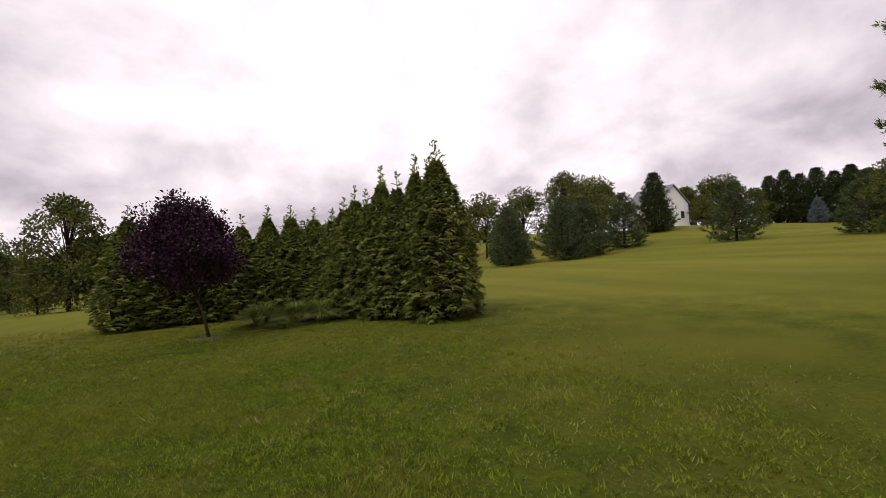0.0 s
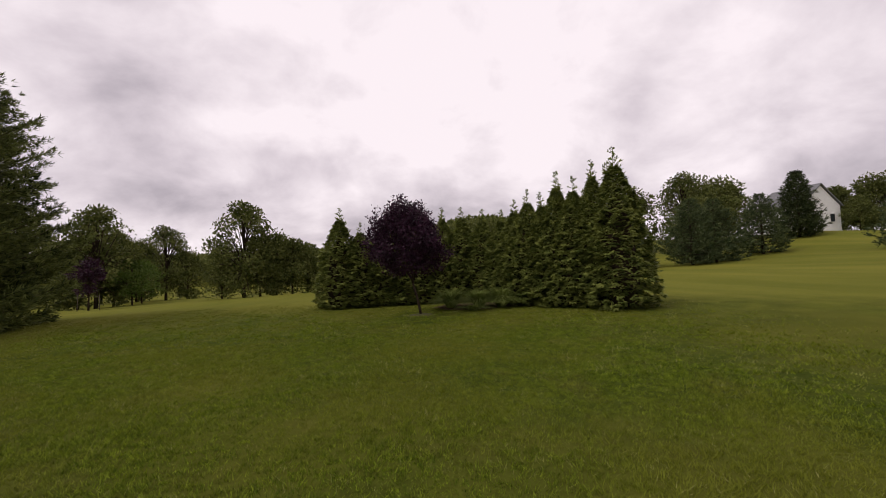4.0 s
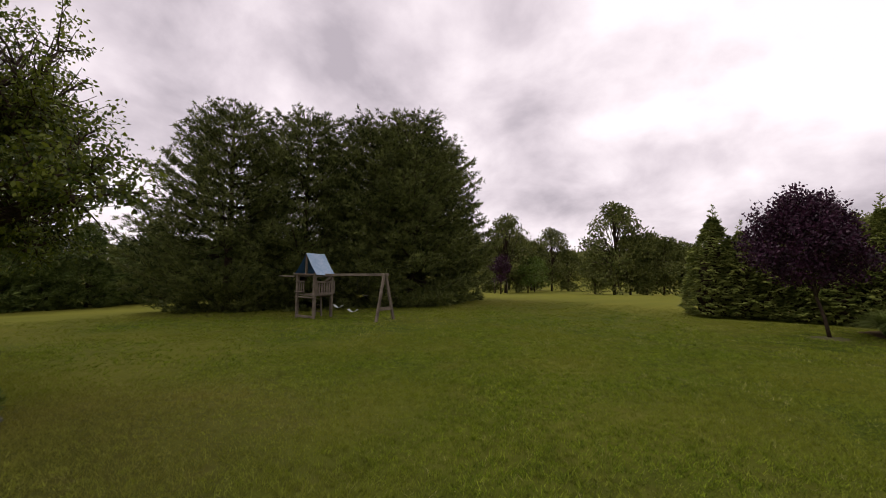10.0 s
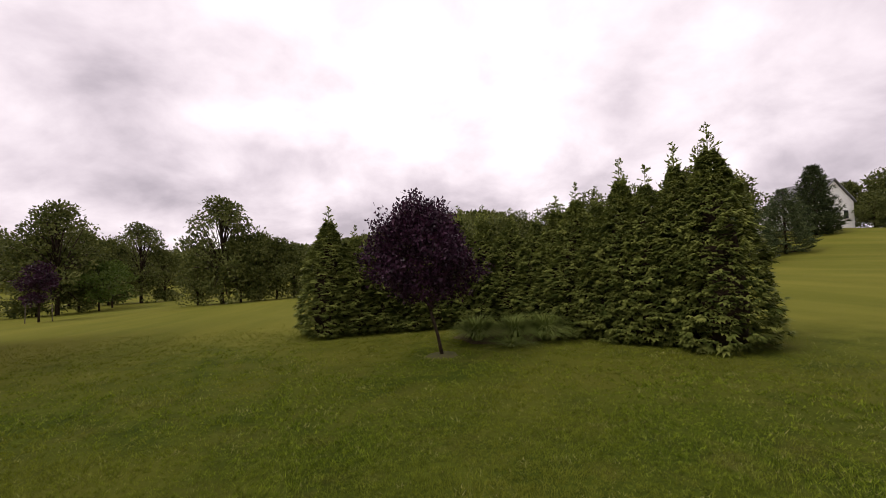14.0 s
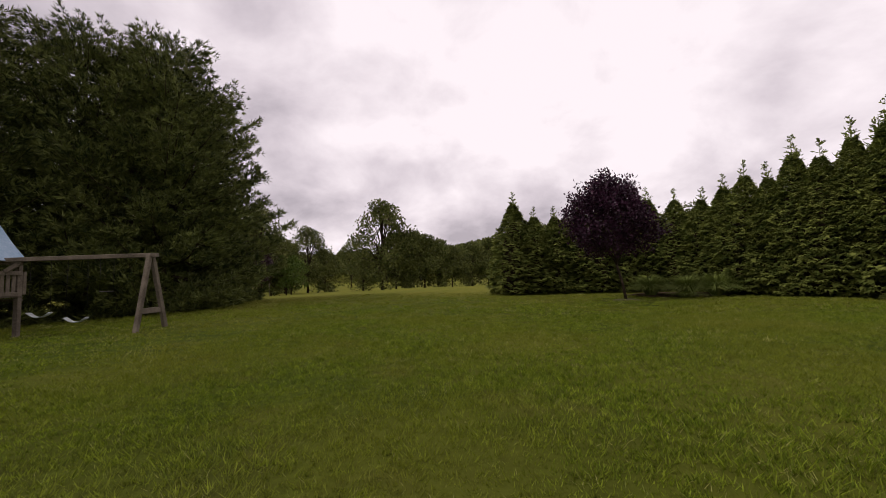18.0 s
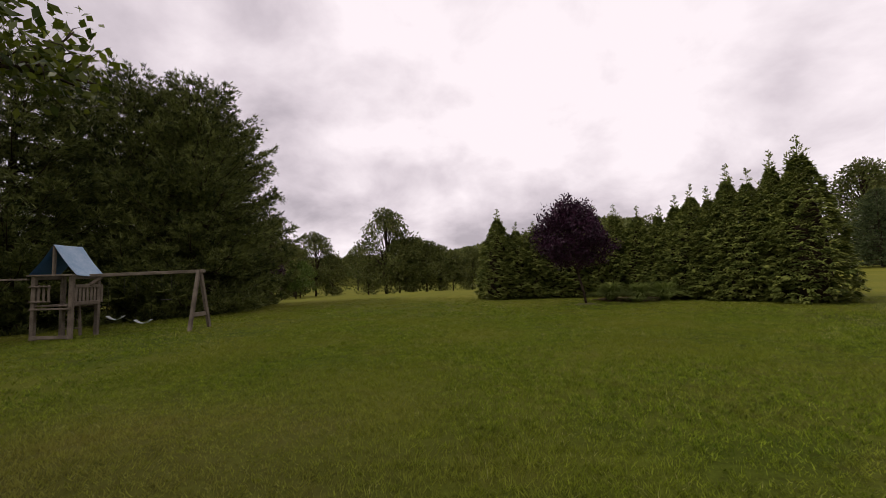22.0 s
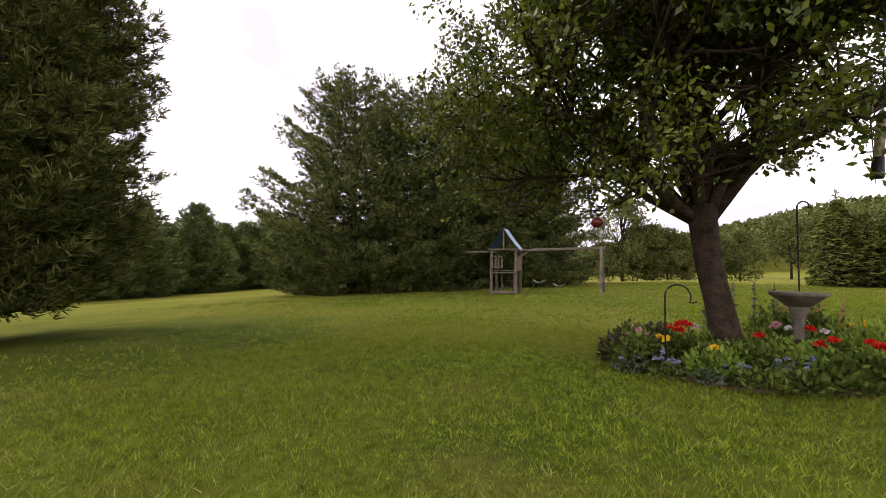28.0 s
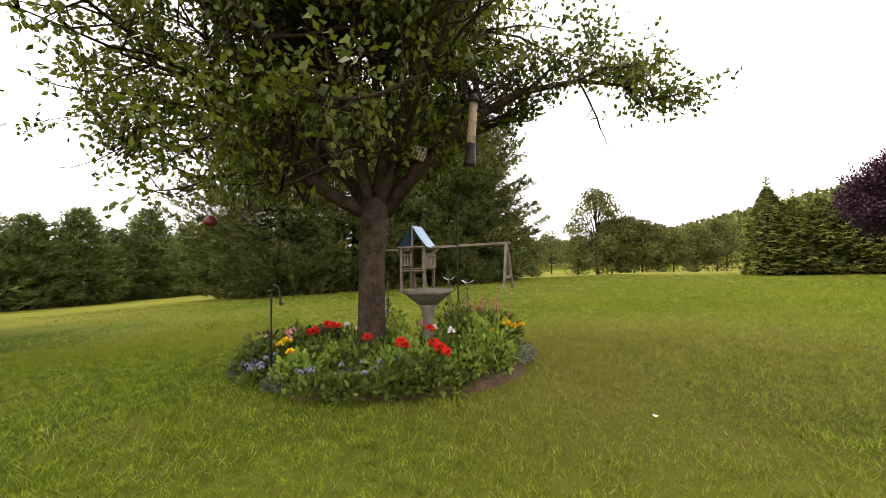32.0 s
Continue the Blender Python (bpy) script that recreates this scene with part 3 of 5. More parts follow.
def blob_tree(h, r, base, mat, n=2600, leaf=0.42, lumps=22, bark=BARK, lean=0.0, puff=0.28):
    """A far broadleaf tree: trunk and limbs, and a crown of leaf clumps with gaps and an uneven outline."""
    wood, P, D = [], [], []
    top = np.array([lean, 0, h * 0.55])
    wood.append(tube([(0, 0, 0), (lean * 0.3, 0, h * 0.25), top], [0.03 * h * 0.6, 0.022 * h * 0.6, 0.008 * h], 7))
    for i in range(lumps):
        a = rng.random() * 6.28
        u = rng.random() ** 0.8
        z = base + (h - base) * u * 0.92
        w = r * (math.sin(math.pi * (0.12 + 0.86 * u) ** 0.8) ** 0.7) * (0.35 + 0.6 * rng.random())
        c = np.array([math.cos(a) * w + lean * u, math.sin(a) * w, z])
        s = r * puff * (0.7 + 0.7 * rng.random())
        k = n // lumps
        o = unit(rng.normal(size=(k, 3)))
        P.append(c + o * (s * (0.5 + 0.5 * rng.random(k)) * np.array([1.1, 1.1, 0.72])[:, None]).T)
        D.append(o + np.array([0, 0, 0.1]))
        st = np.array([lean * 0.6, 0, max(0.25 * h, z - 0.35 * h * rng.random() - 0.1 * h)]) * np.array([1, 1, 0.9])
        wood.append(tube([st, (st + c) / 2 + (0, 0, 0.04 * h), c], [0.012 * h * 0.5, 0.008 * h * 0.5, 0.003 * h], 4))
    P, D = np.concatenate(P), np.concatenate(D)
    m = len(P)
    v, f = diamonds(P, D + rng.normal(size=(m, 3)) * 0.7, leaf * (0.6 + 0.7 * rng.random(m)), leaf * 0.62, 0.1)
    wv, wf = merge(wood)
    return fast_mesh("trunk", wv, wf, bark), fast_mesh("crown", v, f, mat)


def plant_tree(name, meshes, x, y, turn, scale, label, group="", dz=0.0, squash=1.0):
    t = thing(name, pose(x, y, on(x, y, dz), 0, 0, turn) @ Matrix.Diagonal((scale * squash, scale * squash, scale, 1)), label, "tree", group)
    part("trunk", meshes[0], None, t)
    part("crown", meshes[1], None, t)
    return t


# -- the hedge of arborvitae, in two rows that meet in a corner --
thuja_trunk = fast_mesh("trunk", *tube([(0, 0, 0), (0, 0, 2.0), (0, 0, 4.2)], [0.09, 0.06, 0.02], 7), BARK)
thuja = [arborvitae(5.4, 0.98, 4300, 2), arborvitae(5.4, 1.06, 4300, 1), arborvitae(5.4, 0.92, 4200, 2)]
HEDGE = [(1.38, 21.4, 4.35), (2.3, 21.5, 3.7), (3.2, 21.6, 3.7), (4.2, 21.7, 3.8), (5.1, 21.6, 4.0), (6.1, 21.5, 4.3), (7.0, 21.3, 4.25), (7.9, 20.8, 4.05), (8.5, 19.9, 3.9),
         (8.9, 19.1, 4.2), (9.25, 18.4, 4.5), (9.6, 17.75, 4.25), (10.0, 17.2, 4.9), (10.4, 16.65, 4.6), (10.9, 16.15, 5.05), (11.45, 15.6, 5.35)]
for i, (x, y, top) in enumerate(HEDGE):
    s = top * 1.03 / 5.4
    wide = 1.15 if i == 15 else 1.05 if i == 0 else 0.95
    tree = plant_tree("arborvitae", (thuja_trunk, thuja[i % 3][0]), x, y, i * 77, s, "tall green arborvitae with thin leading shoots in a hedge row" if i not in (0, 15) else "broad green arborvitae at the end of the hedge row", "arborvitae hedge", 0, wide / s * 1.0)
    part("shade_core", thuja[i % 3][1], None, tree)

# -- the purple plum --
wood, ends = [], []
wood.append(tube([(0, 0, -0.05), (-0.12, -0.02, 0.6), (-0.32, -0.05, 1.35)], [0.055, 0.045, 0.04], 8))
for k in range(9):
    a = k * 0.7 + rng.normal() * 0.15
    grow((-0.30, -0.05, 1.25 + 0.1 * (k % 3)), (math.cos(a) * 0.55, math.sin(a) * 0.55, 0.9), 1.15, 0.03, 2, wood, ends, 0.7, 0.25, (3, 4), 0.6)
plum = thing("plum_tree", pose(4.75, 17.0, on(4.75, 17.0)) @ Matrix.Scale(0.90, 4), "young purple-leaved plum tree with a slender leaning trunk", "tree")
# the crown is an upturned egg: narrow at the fork, fullest above the middle, with ragged shoots on top
m = 1500
u = 0.03 + 0.97 * rng.random(m) ** 0.8
a = rng.random(m) * 6.28
wide = np.interp(u, [0, 0.1, 0.3, 0.5, 0.75, 0.9, 1.0], [0.40, 0.95, 1.38, 1.48, 1.28, 0.92, 0.5])
wide = wide * (1 + 0.19 * np.sin(a * 3 + u * 8) + 0.08 * np.sin(a * 8 - u * 19)) * (0.45 + 0.55 * rng.random(m) ** 0.5)
q = np.stack([np.cos(a) * wide - 0.32 - 0.32 * u, np.sin(a) * wide - 0.1, 1.58 + 2.3 * u + 0.14 * np.sin(a * 5)], -1)
ends = [(p, unit(np.array([math.cos(b) * 0.5, math.sin(b) * 0.5, 0.8]))) for p, b in zip(q, a)]
for k in range(70):
    b, w = rng.random() * 6.28, 1.1 * rng.random() ** 0.6
    foot = np.array([math.cos(b) * w - 0.62, math.sin(b) * w - 0.1, 3.85 - 0.50 * w**2])
    lean = unit(np.array([math.cos(b) * 0.35 * w, math.sin(b) * 0.35 * w, 1.0]))
    ln = 0.30 + 0.50 * rng.random()
    wood.append(tube([foot - lean * 0.5, foot, foot + lean * ln], [0.008, 0.006, 0.003], 4))
    ends += [(foot + lean * ln * (i / 5), lean) for i in range(6)]
part("trunk", merge(wood), BARK, plum)
part("crown", leafy(ends, 10, 0.105, 0.062, 0.085, PLUM, -0.1), PLUM, plum, "dense dark purple foliage")

# -- ring of bare mulch at the plum's foot --
def disc(x, y, rx, ry, dz, n=40, rings=5, dome=0.03):
    v, f = [(x, y, on(x, y, dz + dome))], []
    for k in range(1, rings + 1):
        for i in range(n):
            a = i * 2 * math.pi / n
            w = k / rings * (1 + 0.06 * math.sin(3 * a + x) + 0.04 * math.sin(7 * a + y))
            px, py = x + math.cos(a) * rx * w, y + math.sin(a) * ry * w
            v.append((px, py, on(px, py, dz + dome * (1 - (k / rings) ** 2) - (0.05 if k == rings else 0))))
    tri = [(0, 1 + i, 1 + (i + 1) % n) for i in range(n)]
    for k in range(rings - 1):
        for i in range(n):
            a, b = 1 + k * n + i, 1 + k * n + (i + 1) % n
            f.append((a, a + n, b + n, b))
    return np.array(v), [np.array(tri), np.array(f)]


DRYRING = material("dry_clippings", (0.045, 0.052, 0.013), (0.10, 0.092, 0.03), 0.95, 6, 0.6, 70)
ring = new("mulch_ring", fast_mesh("mulch_ring", *disc(4.75, 17.0, 0.46, 0.42, 0.015), DRYRING, True))
tagged(ring, "thin ring of dry clippings and mulch round the plum trunk", "mulch", kind="structure")
hedge_mulch = new("hedge_mulch", fast_mesh("hedge_mulch", *disc(7.1, 18.9, 1.9, 1.4, 0.02), MULCH, True))
tagged(hedge_mulch, "strip of reddish mulch in the corner of the hedge", "mulch", kind="structure")


# -- ornamental grasses in the hedge's corner --
def fountain_grass(n, h, r, wide=0.016):
    a = rng.random(n) * 6.28
    lean = 0.45 + 0.85 * rng.random(n)
    v, f = [], []
    out = np.stack([np.cos(a), np.sin(a), 0 * a], -1)
    side = np.stack([-np.sin(a), np.cos(a), 0 * a], -1)
    base = out * (0.15 * r * rng.random(n))[:, None]
    hh = h * (0.7 + 0.35 * rng.random(n))
    for s in (0.0, 0.35, 0.7, 1.0):
        z = hh * (1.45 * s - 0.95 * lean * s**2.1)
        q = base + out * (r * lean * s**1.5)[:, None] + np.stack([0 * a, 0 * a, z], -1)
        w = wide * (1.05 - s)
        v.append(np.stack([q - side * w, q + side * w], 1))
    v = np.stack(v, 1).reshape(n, 8, 3)
    k = np.arange(n)[:, None] * 8
    f = np.concatenate([np.stack([k[:, 0] + 2 * j, k[:, 0] + 2 * j + 1, k[:, 0] + 2 * j + 3, k[:, 0] + 2 * j + 2], -1) for j in range(3)])
    return fast_mesh("leaves", v.reshape(-1, 3), f, FOUNTAIN)


FOUNTAIN = material("fountain_grass", (0.11, 0.155, 0.03), (0.29, 0.34, 0.095), 0.55, 2, 0, 10, island=True, translucent=0.25)
fountain = fountain_grass(1300, 0.85, 0.85, 0.02)
for i, (x, y, s) in enumerate([(6.0, 18.4, 0.95), (7.1, 18.2, 0.92), (7.9, 17.9, 0.98)]):
    g = thing("ornamental_grass", pose(x, y, on(x, y), 0, 0, i * 100) @ Matrix.Scale(s, 4), "arching clump of green ornamental grass before the hedge", "grass clump", "ornamental grasses")
    part("leaves", fountain, None, g)
low = thing("low_perennial", pose(6.7, 17.4, on(6.7, 17.4)) @ Matrix.Diagonal((0.9, 0.9, 0.45, 1)), "low bright green perennial in the mulch", "plant")
part("leaves", fountain_grass(260, 0.6, 0.8), None, low)

# -- big white pines round the play set --
pine_a = needle_tree(12.2, 5.8, PINE, 0.92, 16, 0.03, 0.20, 122, 0.16, 0.40, 0.48, 0.7)
pine_b = needle_tree(11.6, 5.4, PINE, 0.92, 16, 0.025, 0.20, 118, 0.18, 0.38, 0.40, 0.7)
PINES = [(-12.8, 17.9, 0, pine_a, 0.88), (-15.2, 16.8, 130, pine_b, 0.92), (-17.0, 13.6, 250, pine_a, 0.89), (-18.5, 10.0, 60, pine_a, 0.87), (-14.9, 20.9, 190, pine_b, 0.90)]
for x, y, turn, mesh, s in PINES:
    plant_tree("white_pine", mesh, x, y, turn, s, "large full white pine with plumed layered branches down to the lawn", "white pines by the play set", 0, 1.02)
# lone pine at the east edge of the yard
pine_c = needle_tree(10.8, 2.8, PINE, 0.36, 9, 0.075, 0.125, 105, 0.22, 0.46, 0.42, 0.7)
plant_tree("white_pine", pine_c, 25.5, 8.7, 40, 1.0, "tall full white pine standing alone at the edge of the lawn")
# big dark conifer to the west
con_near = needle_tree(11.5, 2.15, OLIVE, 0.22, 15, 0.05, 0.105, 88, 0.06, 0.50, 0.38, 0.8)
plant_tree("spruce_tree", con_near, -12.9, -3.2, 15, 1.0, "tall dense dark conifer with branches close to the lawn")

# -- small conifers that screen the west boundary --
con_far = [needle_tree(6.4, 2.5, SCREEN, 0.27, 13, 0.01, 0.22, 22, 0.02, 0.62, 0.84, 0.7), needle_tree(6.0, 2.3, SCREEN, 0.27, 13, 0.01, 0.22, 22, 0.0, 0.68, 0.78, 0.7)]
for i, (x, y, s) in enumerate([(-30, 1.2, 0.9), (-31, 3.6, 0.8), (-31.7, 5.9, 0.85), (-33.4, 8.2, 0.75), (-34.3, 10.4, 0.95), (-36, 12.6, 0.75), (-38.5, 14.6, 0.85), (-38.5, 16.6, 0.95), (-37.5, 18.4, 1.05), (-36.4, 20.4, 1.0), (-36, 23, 1.05), (-35.5, 26, 1.0), (-30, -2.4, 0.9), (-29, -5.5, 0.95), (-28.5, -8.5, 0.9)]):
    plant_tree("screen_conifer", con_far[i % 2], x, y, i * 57, s * 1.06, "dense green conifer in a boundary row beside the lawn", "conifer screen", -0.15, 1.12)

# -- broadleaf trees across the open lawn --
oak = blob_tree(14.5, 6.6, 2.2, BROAD, 4200, 0.57, 36)
ash = blob_tree(11, 5.0, 0.6, BROAD, 3800, 0.50, 34)
small = blob_tree(7, 3.2, 1.4, BROADLIGHT, 2200, 0.36, 20)
tall = blob_tree(15, 5.6, 1.0, BROAD, 6400, 0.42, 66, puff=0.23)
row = blob_tree(9, 4.0, 0.45, BROAD, 5400, 0.38, 54, puff=0.27)
FAR = [(tall, -12.4, 48.8, 0.71), (row, -14.8, 49.2, 0.55), (row, -10.9, 49.4, 0.74), (row, -9.3, 49.8, 0.76), (row, -7.7, 50.2, 0.70), (row, -6.2, 50.8, 0.64), (row, -4.6, 51.5, 0.56), (row, -2.4, 54, 0.62), (row, -0.4, 57, 0.7),
       (tall, -35, 77.2, 0.86), (ash, -32.2, 78.5, 0.75), (tall, -32.2, 56.6, 0.84), (small, -29.2, 58.4, 0.86), (ash, -34.5, 57, 0.8), (row, -33, 61, 0.9), (small, -33, 67, 0.9), (ash, -39, 76, 0.9), (oak, -45, 77, 0.9),
       (oak, 9, 92, 0.85), (ash, 14, 98, 1.05), (oak, 19, 95, 0.85), (oak, 25, 100, 0.9), (ash, 31, 98, 1.1), (oak, 37, 104, 0.95), (oak, 44, 100, 0.95), (oak, 2, 120, 0.8), (oak, -14, 150, 0.8), (oak, -30, 140, 0.8), (oak, -42, 120, 0.9), (oak, -55, 105, 0.9), (oak, -50, 70, 0.8), (ash, -46, 52, 1.0)]
for i, (mesh, x, y, s) in enumerate(FAR):
    label = {id(small): "small light green rounded tree across the lawn", id(tall): "tall open-crowned broadleaf tree with gaps against the sky", id(ash): "full green broadleaf tree on a short trunk", id(oak): "large spreading green broadleaf tree", id(row): "dark green broadleaf tree with a bare lower trunk in a row"}[id(mesh)]
    plant_tree("lawn_tree", mesh, x, y, i * 83, s, label, "trees across the lawn")

# -- young purple tree held by two stakes --
sapling = blob_tree(4.6, 1.35, 1.7, PLUM, 2600, 0.20, 26, puff=0.34)
young = plant_tree("purple_tree", sapling, -22.8, 41.6, 30, 1.0, "young dark purple tree held between two wooden stakes")
for sx in (-1, 1):
    stake = part("stake", tube([(sx * 0.75, 0, -0.05), (sx * 0.73, 0, 0.7), (sx * 0.72, 0, 1.35)], [0.035, 0.032, 0.03], 6), WOOD, young, "rough wooden support stake")
    part("tie", tube([(sx * 0.72, 0, 1.2), (sx * 0.4, 0.02, 1.17), (sx * 0.05, 0, 1.2)], [0.012] * 3, 5), ROPE, stake)

# -- the hill to the east --
hill_pine = needle_tree(8.6, 3.9, HILLPINE, 0.46, 9, 0.05, 0.30, 22, 0.05, 0.30, 0.80, 0.7)
blue_spruce = needle_tree(4.6, 1.7, BLUESPRUCE, 0.3, 8, 0.03, 0.24, 12, 0.05, 0.2, 0.85, 0.8)
dark_con = needle_tree(8.4, 2.7, SPRUCE, 0.36, 11, 0.02, 0.32, 15, 0.02, 0.6, 0.78, 0.7)
HILL = [(28.7, 43.2, 0.70), (33.2, 40.0, 0.76), (36.9, 41.3, 0.76), (45.6, 44.6, 0.80), (48.6, 32.8, 0.68), (48.6, 22.6, 0.56), (31, 48, 0.8), (40, 48, 0.8)]
for i, (x, y, s) in enumerate(HILL):
    plant_tree("hill_pine", hill_pine, x, y, i * 61, s, "spreading white pine standing alone on the mown hill", "pines on the hill", 0, 1.12)
for x, y, s in [(89.7, 48.0, 0.92), (91.9, 43.3, 0.82)]:
    plant_tree("blue_spruce", blue_spruce, x, y, x * 9, s, "small pale blue spruce before the dark conifers", "blue spruces")
for i, (x, y, s) in enumerate([(60.1, 53.4, 1.10)] + [(6 + 99 * math.cos(radians(a)), 4 + 99 * math.sin(radians(a)), 1.05 + 0.1 * (k % 2)) for k, a in enumerate((31.5, 30.2, 29, 27.7, 26.4, 25.2, 24, 22.4, 20.5, 18.4, 16, 13, 10, 6.5, 3, -1))]):
    plant_tree("dark_conifer", dark_con, x, y, i * 47, s, "dense dark pointed conifer on the hilltop" if i else "dark pointed conifer beside the white house", "hilltop conifers" if i else "", 0, 0.9 if i else 1.0)
for i, (mesh, x, y, s) in enumerate([(oak, 57, 63, 0.74), (ash, 50.5, 60.5, 0.75), (tall, 53.8, 68.1, 0.9), (oak, 84, 62.5, 0.66), (ash, 80, 65, 0.7), (oak, 101, 46, 0.58), (oak, 105, 34, 0.60), (ash, 87, 56, 0.6), (oak, 60, 72, 0.85), (oak, 70, 78, 0.8), (oak, 52, 80, 0.9), (oak, 45, 84, 0.95), (oak, 103, 12, 0.8), (ash, 79, 64, 0.72), (oak, 85, 60.5, 0.66), (row, 76.5, 58.5, 0.62), (oak, 98, 47, 0.62), (tall, 47.3, 20.2, 0.38), (row, 52, 57, 0.85), (row, 80, 59, 0.42), (row, 83, 57.5, 0.45), (row, 78, 61, 0.45), (row, 86.5, 55, 0.40), (row, 82, 62, 0.55), (row, 78.2, 55.4, 0.40), (row, 79.6, 53.8, 0.38), (row, 77, 57.2, 0.38)]):
    plant_tree("hill_tree", mesh, x, y, i * 71, s, "broadleaf tree on the hill behind the pines" if mesh is not tall else "gaunt broken-topped tree rising behind the pines", "broadleaf trees on the hill")


# -- white house on the hill --
def house():
    x0, x1, y0, y1 = 67.6, 74.4, 59.5, 67.5
    zb, eave, ridge = on(71, 60.5) - 0.6, on(71, 60.5) + 4.0, on(71, 60.5) + 7.3
    h = thing("house", pose(0, 0, 0), "white-sided house with a steep grey roof half hidden by conifers", "house")
    xm = (x0 + x1) / 2
    bm = bmesh.new()
    low = [bm.verts.new(p) for p in ((x0, y0, zb), (x1, y0, zb), (x1, y1, zb), (x0, y1, zb))]
    top = [bm.verts.new(p) for p in ((x0, y0, eave), (x1, y0, eave), (x1, y1, eave), (x0, y1, eave))]
    g0, g1 = bm.verts.new((xm, y0, ridge)), bm.verts.new((xm, y1, ridge))
    bm.faces.new((low[0], low[1], top[1], g0, top[0]))
    bm.faces.new((low[2], low[3], top[3], g1, top[2]))
    bm.faces.new((low[1], low[2], top[2], top[1]))
    bm.faces.new((low[3], low[0], top[0], top[3]))
    part("wall", bm, SIDING, h)
    for sx, name in ((-1, "roof"), (1, "roof")):
        edge = xm + sx * (x1 - x0) / 2 * 1.08
        drop = eave - 0.26
        bm = bmesh.new()
        q = [(xm, y0 - 0.3, ridge + 0.1), (edge, y0 - 0.3, drop + 0.1), (edge, y1 + 0.3, drop + 0.1), (xm, y1 + 0.3, ridge + 0.1)]
        a = [bm.verts.new(p) for p in q] + [bm.verts.new((p[0], p[1], p[2] + 0.16)) for p in q]
        for f in ((0, 1, 2, 3), (7, 6, 5, 4), (0, 4, 5, 1), (1, 5, 6, 2), (2, 6, 7, 3), (3, 7, 4, 0)):
            bm.faces.new([a[i] for i in f])
        bmesh.ops.recalc_face_normals(bm, faces=bm.faces)
        part(name, bm, ROOFING, h, "grey shingled roof slope")
    for wx, wz in ((72.8, zb + 2.6), (69.7, zb + 2.6)):
        w = part("window", beam_between((wx, y0 - 0.05, wz - 0.75), (wx, y0 - 0.05, wz + 0.75), 1.0, 0.10, 0.01), SIDING, h, "white-framed dark window")
        part("pane", beam_between((wx, y0 - 0.10, wz - 0.62), (wx, y0 - 0.10, wz + 0.62), 0.8, 0.03, 0.004), DARKGLASS, w)


house()


